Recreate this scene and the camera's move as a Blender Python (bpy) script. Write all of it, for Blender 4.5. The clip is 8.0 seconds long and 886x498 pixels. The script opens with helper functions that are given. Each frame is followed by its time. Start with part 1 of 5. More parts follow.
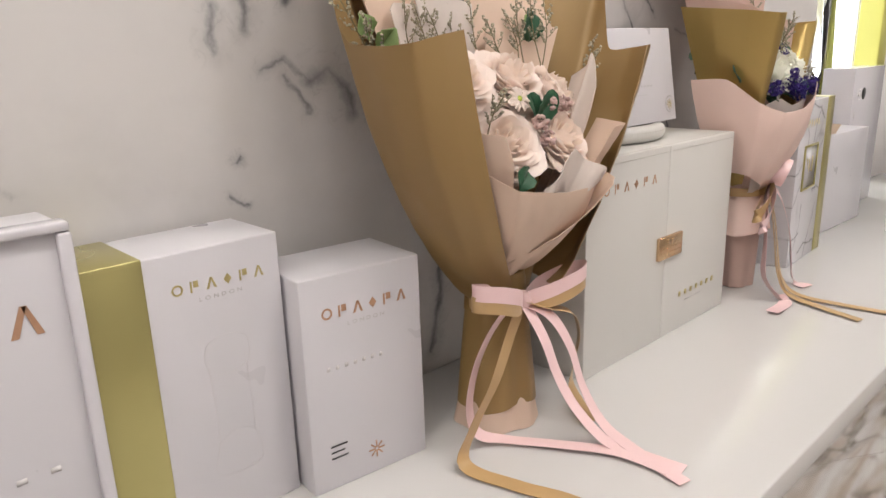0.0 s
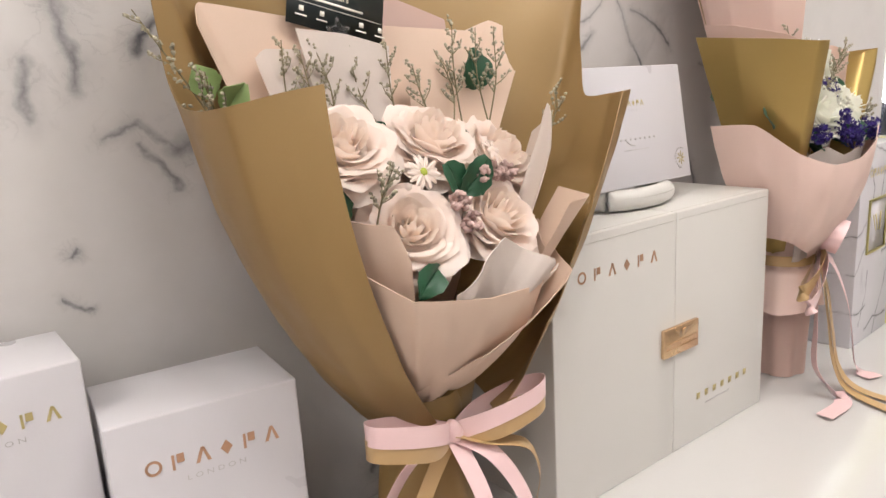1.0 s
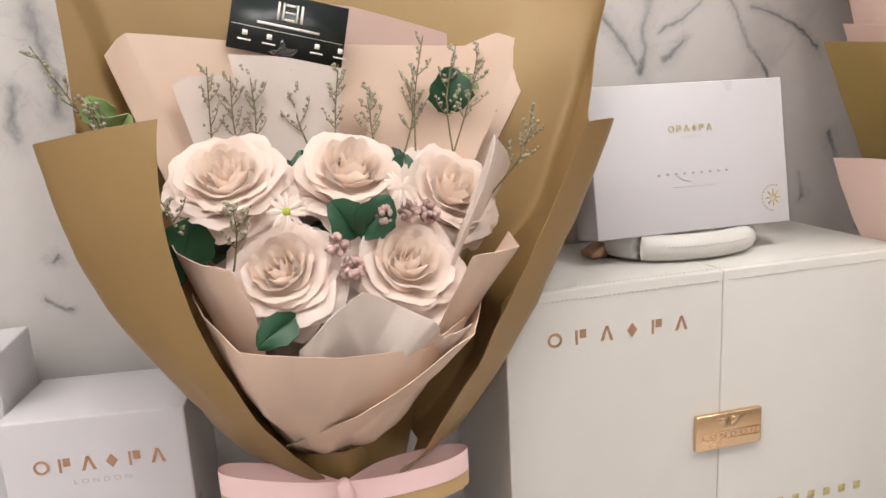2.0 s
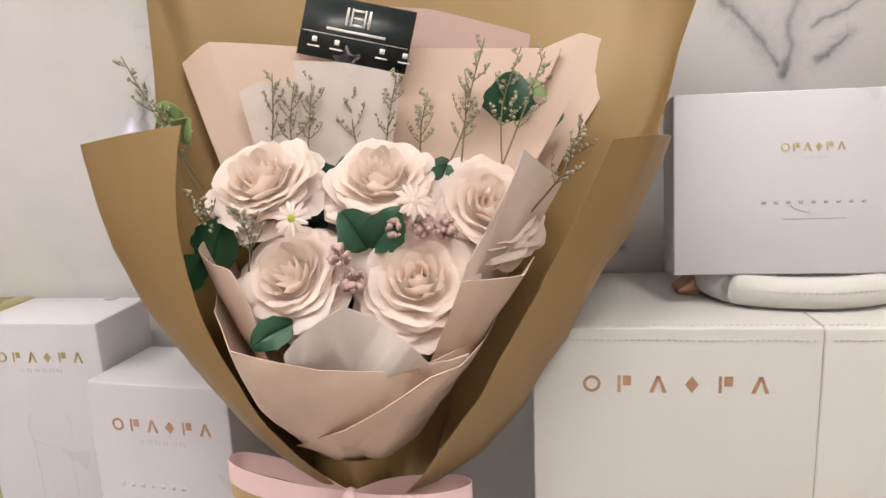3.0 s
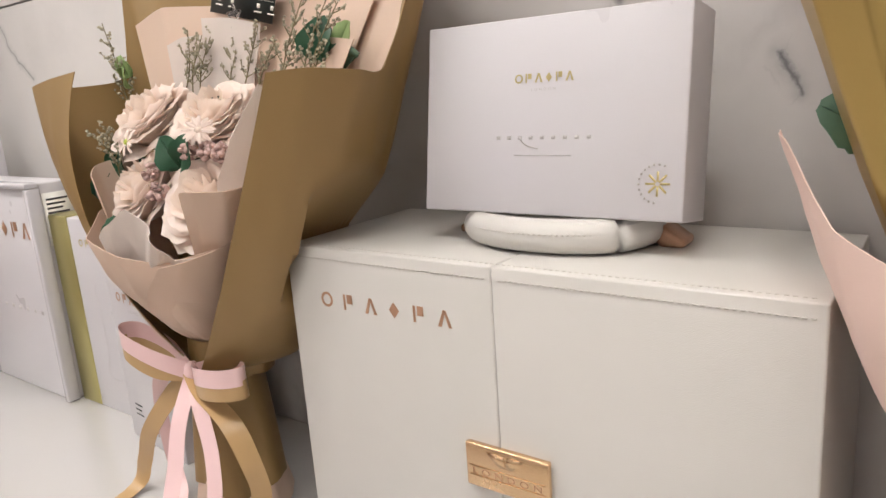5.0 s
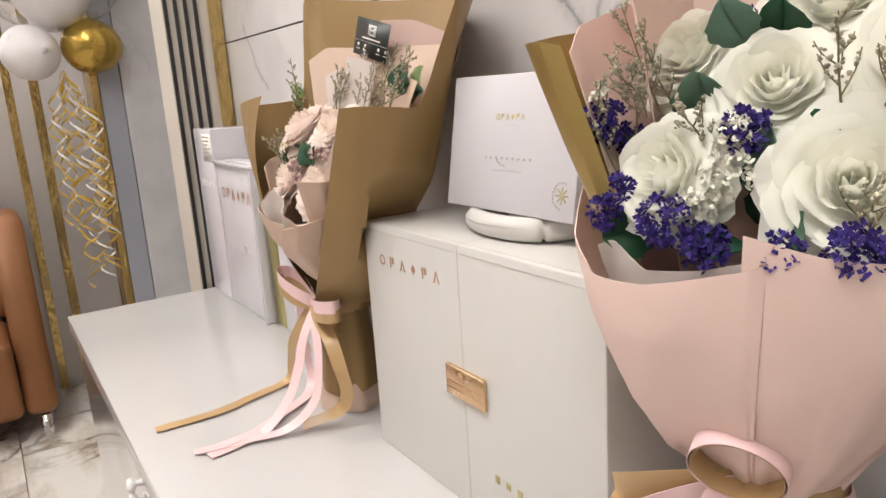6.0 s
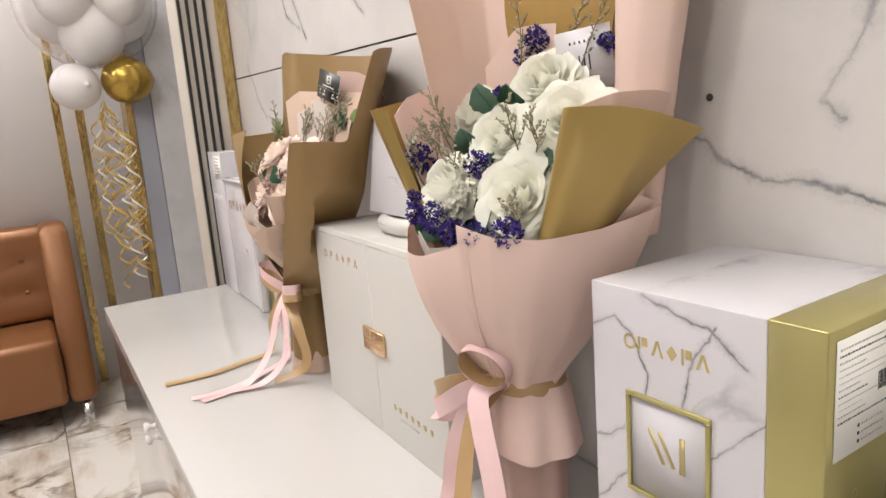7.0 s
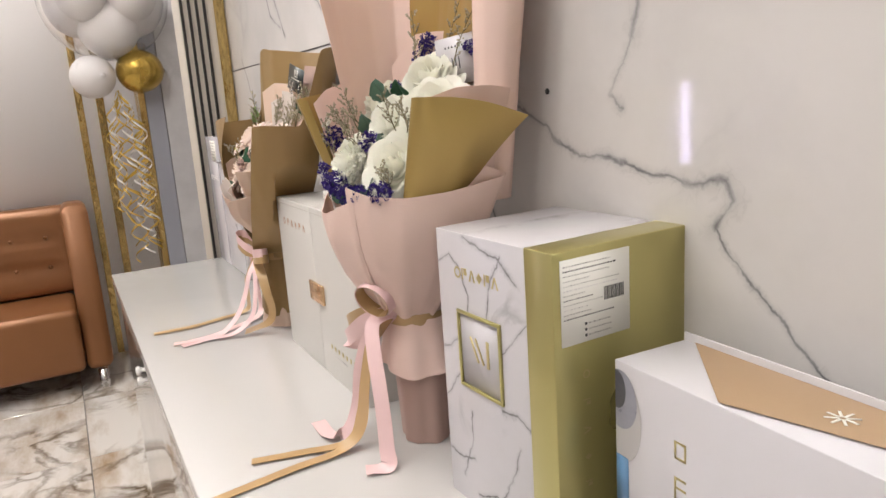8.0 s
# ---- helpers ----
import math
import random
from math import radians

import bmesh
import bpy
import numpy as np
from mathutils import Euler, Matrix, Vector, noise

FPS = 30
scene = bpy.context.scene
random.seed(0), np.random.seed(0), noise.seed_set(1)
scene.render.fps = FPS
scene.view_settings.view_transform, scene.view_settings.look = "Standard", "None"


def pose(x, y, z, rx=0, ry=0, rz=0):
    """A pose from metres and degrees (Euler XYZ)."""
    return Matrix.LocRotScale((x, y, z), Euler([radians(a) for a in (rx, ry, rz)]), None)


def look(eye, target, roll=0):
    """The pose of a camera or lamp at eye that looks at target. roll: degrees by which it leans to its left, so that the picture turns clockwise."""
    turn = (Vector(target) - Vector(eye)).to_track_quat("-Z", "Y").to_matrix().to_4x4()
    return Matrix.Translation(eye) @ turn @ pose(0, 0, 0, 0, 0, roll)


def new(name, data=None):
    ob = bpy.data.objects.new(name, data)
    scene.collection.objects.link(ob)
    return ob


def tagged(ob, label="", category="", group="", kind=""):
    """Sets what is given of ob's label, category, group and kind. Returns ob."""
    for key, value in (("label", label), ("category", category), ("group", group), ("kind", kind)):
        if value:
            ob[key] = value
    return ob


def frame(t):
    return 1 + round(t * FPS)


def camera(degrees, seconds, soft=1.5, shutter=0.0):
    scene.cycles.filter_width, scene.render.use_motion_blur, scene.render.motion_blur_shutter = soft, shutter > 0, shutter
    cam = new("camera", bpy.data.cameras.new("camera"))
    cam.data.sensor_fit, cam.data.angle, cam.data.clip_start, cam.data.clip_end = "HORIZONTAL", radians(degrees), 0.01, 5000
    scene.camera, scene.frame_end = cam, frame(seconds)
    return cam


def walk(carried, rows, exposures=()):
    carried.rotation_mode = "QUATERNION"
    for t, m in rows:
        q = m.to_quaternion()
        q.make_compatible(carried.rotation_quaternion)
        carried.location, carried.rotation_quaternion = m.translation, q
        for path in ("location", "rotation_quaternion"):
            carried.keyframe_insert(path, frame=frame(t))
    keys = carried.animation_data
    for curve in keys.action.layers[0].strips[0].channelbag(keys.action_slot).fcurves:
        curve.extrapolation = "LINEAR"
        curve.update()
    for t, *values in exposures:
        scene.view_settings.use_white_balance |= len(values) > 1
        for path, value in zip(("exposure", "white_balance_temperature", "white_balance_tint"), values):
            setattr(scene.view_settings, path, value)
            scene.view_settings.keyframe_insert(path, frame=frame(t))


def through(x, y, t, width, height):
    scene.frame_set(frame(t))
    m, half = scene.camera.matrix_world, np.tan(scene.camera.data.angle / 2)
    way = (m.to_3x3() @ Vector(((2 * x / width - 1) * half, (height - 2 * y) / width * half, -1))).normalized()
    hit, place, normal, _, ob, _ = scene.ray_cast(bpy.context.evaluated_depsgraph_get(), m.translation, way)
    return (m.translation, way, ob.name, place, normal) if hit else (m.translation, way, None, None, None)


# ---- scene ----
cam = camera(64.1, 8.0)
PATH = [
    (0, (-0.016, 0.01, 1.153), (1.308, 1.408, 0.614), -1.8),
    (0.5, (0.117, 0.051, 1.157), (1.437, 1.474, 0.675), -2.8),
    (1, (0.216, 0.055, 1.163), (1.404, 1.603, 0.721), -3.4),
    (1.5, (0.364, 0.013, 1.184), (1.158, 1.804, 0.785), -2.0),
    (2, (0.498, -0.009, 1.173), (0.955, 1.893, 0.756), -3.2),
    (2.2, (0.515, 0.016, 1.174), (0.864, 1.941, 0.76), -3.4),
    (3.5, (0.79, 0.013, 1.177), (0.202, 1.88, 0.765), -2.6),
    (4, (0.883, 0.033, 1.149), (0.127, 1.837, 0.732), -3.8),
    (4.5, (0.959, 0.089, 1.135), (-0.049, 1.767, 0.725), -3.4),
    (4.7, (0.998, 0.107, 1.135), (-0.043, 1.761, 0.708), -3.5),
    (5.8, (1.335, 0.131, 1.161), (-0.273, 1.228, 0.702), -4.7),
    (6, (1.381, 0.122, 1.167), (-0.26, 1.174, 0.721), -3.7),
    (6.5, (1.542, 0.098, 1.165), (-0.138, 1.085, 0.713), -4.3),
    (7, (1.695, 0.111, 1.193), (-0.004, 1.085, 0.787), -4.4),
    (7.5, (1.842, 0.136, 1.195), (0.088, 1.027, 0.838), -3.3),
    (8, (1.932, 0.143, 1.182), (0.203, 1.054, 0.76), -3.9),
]
EXPOSURES = [(0, -0.33), (0.5, -0.24), (1.0, -0.10), (1.5, -0.09), (2.0, -0.12), (3.5, -0.20), (4.5, -0.20), (6.5, 0.02), (8, -0.08)]
walk(cam, [(t, look(eye, target, roll)) for t, eye, target, roll in PATH], EXPOSURES)

# ---- world, lamps ----
world = bpy.data.worlds.new("world")
scene.world = world
world.use_nodes = True
sky = world.node_tree.nodes.new("ShaderNodeTexSky")
sky.sky_type, sky.sun_disc = "NISHITA", False
sky.sun_elevation, sky.sun_rotation = radians(40), radians(20)
world.node_tree.links.new(sky.outputs[0], world.node_tree.nodes["Background"].inputs[0])
world.node_tree.nodes["Background"].inputs[1].default_value = 0.1


def area_lamp(name, m, sx, sy, watts, colour):
    lamp = bpy.data.lights.new(name, "AREA")
    lamp.shape, lamp.size, lamp.size_y, lamp.energy, lamp.color = "RECTANGLE", sx, sy, watts, colour
    ob = new(name, lamp)
    ob.matrix_world = m
    return ob


CEIL = 3.2
WALL = 0.645      # face of the marble wall
TOP = 0.75        # counter top
# first panel: an added fill, stronger than the rest, to brighten the end wall
PANELS = [(-1.45, -0.3), (-0.6, -0.75), (1.2, -0.75), (3.0, -0.75), (0.3, -2.3), (2.2, -2.3)]
for n, (px, py) in enumerate(PANELS):
    area_lamp("ceiling_lamp", pose(px, py, CEIL - 0.03), 0.6, 0.6, 7.4 if n else 25.0, (1.0, 0.965, 0.94))
SPOTS = [(-0.15, -0.45), (0.5, -0.43), (1.15, -0.43), (1.8, -0.45)]
for px, py in SPOTS:
    area_lamp("spot_lamp", pose(px, py, CEIL - 0.03), 0.12, 0.12, 9.8, (1.0, 0.955, 0.925))
area_lamp("window_daylight", pose(2.03, WALL + 0.06, 1.65, -90, 0, 0), 0.42, 1.5, 9, (0.95, 0.97, 1.0))


# ---- materials ----
def nodes_of(name):
    m = bpy.data.materials.new(name)
    m.use_nodes = True
    return m, m.node_tree.nodes, m.node_tree.links, m.node_tree.nodes["Principled BSDF"]


def math_node(N, L, op, a, b=None, clamp=False):
    n = N.new("ShaderNodeMath")
    n.operation, n.use_clamp = op, clamp
    for i, v in enumerate((a, b)):
        if v is None:
            continue
        if isinstance(v, (int, float)):
            n.inputs[i].default_value = v
        else:
            L.new(v, n.inputs[i])
    return n.outputs[0]


def mix_colour(N, L, fac, a, b):
    n = N.new("ShaderNodeMix")
    n.data_type = "RGBA"
    for s, v in ((n.inputs[0], fac), (n.inputs[6], a), (n.inputs[7], b)):
        if isinstance(v, (int, float)):
            s.default_value = v
        elif isinstance(v, tuple):
            s.default_value = (*v, 1)
        else:
            L.new(v, s)
    return n.outputs[2]


def coords(N, L):
    """Object coordinates; a cut piece of stone takes its own stretch of the slab."""
    tc = N.new("ShaderNodeTexCoord")
    if not PIECES:
        return tc.outputs["Object"]
    info = N.new("ShaderNodeObjectInfo")
    far = N.new("ShaderNodeVectorMath")
    far.operation = "MULTIPLY_ADD"
    L.new(info.outputs["Random"], far.inputs[0])
    far.inputs[1].default_value = (23.0, 41.0, 3.0)
    L.new(tc.outputs["Object"], far.inputs[2])
    return far.outputs[0]


PIECES = False


def noise_of(N, L, scale, detail=4, rough=0.55, stretch=None):
    out = coords(N, L)
    if stretch:
        mp = N.new("ShaderNodeMapping")
        mp.inputs["Scale"].default_value = stretch
        L.new(out, mp.inputs[0])
        out = mp.outputs[0]
    n = N.new("ShaderNodeTexNoise")
    n.inputs["Scale"].default_value, n.inputs["Detail"].default_value, n.inputs["Roughness"].default_value = scale, detail, rough
    L.new(out, n.inputs["Vector"])
    return n.outputs["Fac"]


def surface(name, colour, rough=0.5, metal=0.0, vary=0.08, scale=20.0, fine=400.0, bump=0.1, dist=0.0005, stretch=None,
            sub=0.0, through=0.0, coat=0.0, island=0.0, sheer=0.0):
    """A principled surface with broad and fine variation."""
    m, N, L, P = nodes_of(name)
    broad, grain = noise_of(N, L, scale, 3), noise_of(N, L, fine, 3, stretch=stretch)
    f = math_node(N, L, "ADD", math_node(N, L, "MULTIPLY", broad, 0.7), math_node(N, L, "MULTIPLY", grain, 0.3))
    if island:
        g = N.new("ShaderNodeNewGeometry")
        f = math_node(N, L, "ADD", math_node(N, L, "MULTIPLY", f, 1 - island), math_node(N, L, "MULTIPLY", g.outputs["Random Per Island"], island))
    lo = tuple(c * (1 - vary) for c in colour)
    hi = tuple(min(0.95, c * (1 + vary)) for c in colour)
    col = mix_colour(N, L, f, lo, hi)
    L.new(col, P.inputs["Base Color"])
    r = math_node(N, L, "ADD", math_node(N, L, "MULTIPLY", broad, 0.16), rough - 0.08, True)
    L.new(r, P.inputs["Roughness"])
    P.inputs["Metallic"].default_value = metal
    P.inputs["Coat Weight"].default_value = coat
    if sub:
        P.inputs["Subsurface Weight"].default_value = sub
        P.inputs["Subsurface Radius"].default_value = (0.006, 0.003, 0.002)
        P.inputs["Subsurface Scale"].default_value = 1.0
    if bump:
        b = N.new("ShaderNodeBump")
        b.inputs["Strength"].default_value, b.inputs["Distance"].default_value = bump, dist
        L.new(grain, b.inputs["Height"])
        L.new(b.outputs[0], P.inputs["Normal"])
    if through:
        t = N.new("ShaderNodeBsdfTranslucent")
        L.new(col, t.inputs[0])
        mx = N.new("ShaderNodeMixShader")
        mx.inputs[0].default_value = through
        L.new(P.outputs[0], mx.inputs[1])
        L.new(t.outputs[0], mx.inputs[2])
        L.new(mx.outputs[0], N["Material Output"].inputs[0])
        if sheer:
            clear = N.new("ShaderNodeBsdfTransparent")
            mz = N.new("ShaderNodeMixShader")
            mz.inputs[0].default_value = sheer
            L.new(mx.outputs[0], mz.inputs[1])
            L.new(clear.outputs[0], mz.inputs[2])
            L.new(mz.outputs[0], N["Material Output"].inputs[0])
    return m


def emitter(name, colour, strength):
    m, N, L, P = nodes_of(name)
    P.inputs["Base Color"].default_value = (*colour, 1)
    P.inputs["Emission Color"].default_value = (*colour, 1)
    P.inputs["Emission Strength"].default_value = strength
    return m


def glassy(name, tint=(1, 1, 1), rough=0.0):
    m, N, L, P = nodes_of(name)
    P.inputs["Base Color"].default_value = (*tint, 1)
    P.inputs["Roughness"].default_value = rough
    P.inputs["Transmission Weight"].default_value = 1.0
    P.inputs["IOR"].default_value = 1.45
    return m


def marble(name, base, veins, axes=(0, 2), rough=0.08, clouds=0.1, warp=0.02, fine=0.5, scale=3.0, dark=(0.10, 0.10, 0.11), tint=None, streak=None, thin=30.0, sparse=0.5):
    """Polished marble: soft clouds, thin random veins, and main veins (x1, z1, x2, z2, width) that a noise makes wander."""
    m, N, L, P = nodes_of(name)
    n = N.new("ShaderNodeTexNoise")
    n.inputs["Scale"].default_value, n.inputs["Detail"].default_value, n.inputs["Roughness"].default_value = 0.45 / warp, 8, 0.62
    L.new(coords(N, L), n.inputs["Vector"])
    off = N.new("ShaderNodeVectorMath")
    off.operation = "SUBTRACT"
    L.new(n.outputs["Color"], off.inputs[0])
    off.inputs[1].default_value = (0.5, 0.5, 0.5)
    sc = N.new("ShaderNodeVectorMath")
    sc.operation = "SCALE"
    sc.inputs["Scale"].default_value = warp
    L.new(off.outputs[0], sc.inputs[0])
    ad = N.new("ShaderNodeVectorMath")
    L.new(coords(N, L), ad.inputs[0])
    L.new(sc.outputs[0], ad.inputs[1])
    sep = N.new("ShaderNodeSeparateXYZ")
    L.new(ad.outputs[0], sep.inputs[0])
    X, Z = sep.outputs[axes[0]], sep.outputs[axes[1]]
    patch = noise_of(N, L, 1 / warp * 0.5, 5, 0.7)
    near = None
    for x1, z1, x2, z2, w in veins:
        dx, dz = x2 - x1, z2 - z1
        k = 1 / max(1e-9, dx * dx + dz * dz)
        ax, az = math_node(N, L, "SUBTRACT", X, x1), math_node(N, L, "SUBTRACT", Z, z1)
        t = math_node(N, L, "ADD", math_node(N, L, "MULTIPLY", ax, dx * k), math_node(N, L, "MULTIPLY", az, dz * k), True)
        ex = math_node(N, L, "SUBTRACT", ax, math_node(N, L, "MULTIPLY", t, dx))
        ez = math_node(N, L, "SUBTRACT", az, math_node(N, L, "MULTIPLY", t, dz))
        d = math_node(N, L, "SQRT", math_node(N, L, "ADD", math_node(N, L, "MULTIPLY", ex, ex), math_node(N, L, "MULTIPLY", ez, ez)))
        q = math_node(N, L, "DIVIDE", d, w)
        near = q if near is None else math_node(N, L, "MINIMUM", near, q)
    strength = math_node(N, L, "MULTIPLY", math_node(N, L, "SUBTRACT", patch, 0.26, True), 3.1, True)
    # thin random veins
    vn = N.new("ShaderNodeTexNoise")
    vn.inputs["Scale"].default_value, vn.inputs["Detail"].default_value, vn.inputs["Distortion"].default_value = scale, 6, 0.9
    L.new(ad.outputs[0], vn.inputs["Vector"])
    line = math_node(N, L, "ABSOLUTE", math_node(N, L, "SUBTRACT", vn.outputs["Fac"], 0.5))
    line = math_node(N, L, "SUBTRACT", 1.0, math_node(N, L, "MULTIPLY", line, thin), True)
    gate = math_node(N, L, "MULTIPLY", math_node(N, L, "SUBTRACT", noise_of(N, L, scale * 0.8, 2), sparse, True), 4.0, True)
    line = math_node(N, L, "MULTIPLY", math_node(N, L, "MULTIPLY", line, gate), fine)
    if near is not None:
        # a crisp broken core, hairlines that fray out of it, and a soft grey bleed
        jag = math_node(N, L, "MULTIPLY", math_node(N, L, "SUBTRACT", noise_of(N, L, 2.0 / warp, 4, 0.5), 0.5), 2.0)
        core = math_node(N, L, "SUBTRACT", 1.0, math_node(N, L, "ADD", near, jag), True)
        zone = math_node(N, L, "SUBTRACT", 1.0, math_node(N, L, "DIVIDE", near, 3.2), True)
        hn = N.new("ShaderNodeTexNoise")
        hn.inputs["Scale"].default_value, hn.inputs["Detail"].default_value, hn.inputs["Distortion"].default_value = 1.1 / warp, 5, 1.2
        L.new(ad.outputs[0], hn.inputs["Vector"])
        hair = math_node(N, L, "ABSOLUTE", math_node(N, L, "SUBTRACT", hn.outputs["Fac"], 0.5))
        hair = math_node(N, L, "SUBTRACT", 1.0, math_node(N, L, "MULTIPLY", hair, 22.0), True)
        hair = math_node(N, L, "MULTIPLY", math_node(N, L, "MULTIPLY", hair, zone), 0.45)
        bleed = math_node(N, L, "MULTIPLY", math_node(N, L, "MULTIPLY", zone, zone), 0.38)
        total = math_node(N, L, "MAXIMUM", math_node(N, L, "MAXIMUM", math_node(N, L, "MULTIPLY", core, 0.95), hair), bleed)
        total = math_node(N, L, "MAXIMUM", math_node(N, L, "MULTIPLY", total, strength), line)
    else:
        total = line
    cloud = math_node(N, L, "MULTIPLY", math_node(N, L, "SUBTRACT", noise_of(N, L, scale * 1.6, 5, 0.62, streak), 0.42, True), 4 * clouds, True)
    grey = tint or tuple(c * 0.55 for c in base)
    col = mix_colour(N, L, cloud, base, grey)
    col = mix_colour(N, L, total, col, dark)
    L.new(col, P.inputs["Base Color"])
    P.inputs["Roughness"].default_value = rough
    return m




def chain(width, *pts):
    """A vein through points (x, z), as stretches of one width."""
    return [(*p, *q, width) for p, q in zip(pts, pts[1:])]


WALL_VEINS = (
    chain(.0038, (1.15, 1.18), (1.229, 1.148), (1.29, 1.123), (1.41, 1.097), (1.461, 1.09)) + chain(.0060, (1.461, 1.09), (1.513, 1.092), (1.521, 1.075), (1.502, 1.054))
    + chain(.0027, (1.502, 1.054), (1.541, 1.009), (1.62, .935)) + chain(.0055, (1.412, 1.30), (1.407, 1.249), (1.398, 1.221)) + chain(.0032, (1.398, 1.221), (1.367, 1.174), (1.384, 1.158))
    + chain(.0050, (.346, 1.14), (.363, 1.141), (.378, 1.146), (.403, 1.132)) + chain(.0125, (.403, 1.130), (.425, 1.140), (.446, 1.122), (.456, 1.092)) + chain(.0050, (.375, 1.132), (.390, 1.115), (.401, 1.097))
    + chain(.0095, (.329, 1.26), (.331, 1.216), (.340, 1.20), (.336, 1.178)) + chain(.0070, (.305, 1.20), (.300, 1.178), (.301, 1.16)) + chain(.0080, (.410, 1.235), (.385, 1.218), (.383, 1.205))
    + chain(.0035, (.310, 1.052), (.316, 1.060)) + chain(.0025, (.30, 1.02), (.325, 1.010)) + chain(.0040, (.04, 1.11), (.085, 1.10), (.08, 1.076), (.12, 1.05))
    + chain(.0075, (.878, 1.29), (.874, 1.249), (.869, 1.233), (.876, 1.212), (.868, 1.188)) + chain(.0060, (.82, 1.25), (.835, 1.237), (.846, 1.223), (.862, 1.195)) + chain(.0035, (.89, 1.228), (.932, 1.250), (.95, 1.28))
    + chain(.0045, (.919, 1.217), (.907, 1.204), (.896, 1.196)) + chain(.0040, (.955, 1.28), (.963, 1.254), (.983, 1.222), (.996, 1.20), (1.013, 1.173)) + chain(.0040, (.99, 1.246), (1.007, 1.241), (1.029, 1.237), (1.052, 1.218), (1.075, 1.20))
    + chain(.0050, (1.09, 1.114), (1.12, 1.05), (1.141, 1.002)) + chain(.0045, (1.058, 1.068), (1.062, 1.045)) + chain(.0040, (.974, 1.142), (.985, 1.115)) + chain(.0080, (.585, .90), (.573, .826), (.552, .775)) + chain(.0060, (.70, 1.07), (.735, 1.045))
    + chain(.0050, (.184, 1.486), (.226, 1.405), (.27, 1.339)) + chain(.0040, (.12, 1.50), (.17, 1.40), (.24, 1.36)) + chain(.0040, (.472, 1.406), (.553, 1.353)) + chain(.0035, (-.17, 1.32), (-.12, 1.24), (-.06, 1.19)) + chain(.006, (1.11, .82), (1.135, .775))
)
M_WALL = marble("polished_white_marble", (0.615, 0.59, 0.57), WALL_VEINS, rough=0.06, clouds=0.24, warp=0.04, fine=0.30, scale=2.6, dark=(0.075, 0.078, 0.088))
PIECES = True
M_FLOOR = marble("marble_floor", (0.66, 0.635, 0.60), [], axes=(0, 1), rough=0.05, clouds=0.8, warp=0.12, fine=1.0, scale=3.4, dark=(0.10, 0.07, 0.04), tint=(0.36, 0.27, 0.18), streak=(0.45, 1.3, 1), thin=16.0, sparse=0.40)
PIECES = False
BOX_VEINS = (
    chain(.0015, (.0, .262), (.022, .276), (.04, .262), (.055, .235), (.05, .21)) + chain(.0023, (.05, .296), (.085, .287), (.105, .284), (.135, .262)) + chain(.0016, (.11, .284), (.09, .245), (.078, .20))
    + chain(.0015, (.148, .232), (.125, .205), (.105, .19)) + chain(.0019, (.0, .168), (.018, .176), (.03, .19)) + chain(.0015, (.0, .112), (.02, .135), (.036, .152)) + chain(.0020, (.108, .128), (.13, .136), (.148, .128))
    + chain(.0014, (.13, .10), (.115, .06), (.10, .035), (.09, .0)) + chain(.0012, (.028, .03), (.045, .07), (.05, .11)) + chain(.0016, (.0, .052), (.03, .05), (.05, .058)) + chain(.0019, (.055, .018), (.09, .03), (.14, .024))
)
M_BOXMARBLE = marble("marbled_print", (0.585, 0.565, 0.585), BOX_VEINS, rough=0.25, clouds=0.10, warp=0.022, fine=0.75, scale=7, dark=(0.07, 0.065, 0.06))
M_PILLAR = marble("pale_stone", (0.60, 0.59, 0.60), [], axes=(1, 2), rough=0.2, clouds=0.3, warp=0.05, fine=0.3, scale=4)
M_COUNTER = surface("glossy_white_counter", (0.545, 0.53, 0.515), 0.13, vary=0.02, scale=3, bump=0.0)
M_PAINT = surface("white_wall_paint", (0.80, 0.77, 0.76), 0.6, vary=0.03, scale=2, bump=0.1)
M_CEIL = surface("ceiling_paint", (0.8, 0.78, 0.75), 0.8, vary=0.02, scale=2)
M_GOLDMIRROR = surface("gold_mirror_strip", (0.55, 0.40, 0.16), 0.16, 0.95, vary=0.3, scale=9, fine=14, stretch=(1, 1, 0.6), bump=0.5, dist=0.02)
M_CREAM = surface("cream_lacquer", (0.58, 0.53, 0.46), 0.4, vary=0.05)
M_BLACK = surface("black_slat", (0.02, 0.018, 0.016), 0.35, vary=0.2)
M_GREYGLASS = surface("grey_blue_panel", (0.34, 0.35, 0.40), 0.15, vary=0.1, scale=4)
M_CARTON = surface("satin_white_card", (0.585, 0.565, 0.585), 0.30, vary=0.015, scale=12, bump=0.05)
M_GLOSSBOX = surface("laminated_white_card", (0.585, 0.565, 0.59), 0.14, vary=0.015, scale=12, bump=0.02)
M_LEATHER = surface("white_leatherette", (0.62, 0.60, 0.565), 0.42, vary=0.03, scale=30, fine=900, bump=0.35, dist=0.0006, stretch=(1, 1, 2.2))
M_STITCH = surface("grey_thread", (0.55, 0.52, 0.48), 0.7)
# grey in place of shade inside seams; screed, wall backing and plinth share it
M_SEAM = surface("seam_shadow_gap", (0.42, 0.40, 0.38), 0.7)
M_GOLDCARD = surface("gold_foil_card", (0.47, 0.42, 0.175), 0.30, 0.7, vary=0.02, scale=6, bump=0.0)
M_PLATE = surface("rose_gold_plate", (0.72, 0.50, 0.30), 0.25, 0.9, vary=0.1, scale=60, bump=0.1)
M_ROSEGOLD = surface("rose_gold_foil", (0.50, 0.295, 0.19), 0.35, 0.5, vary=0.12, scale=200)
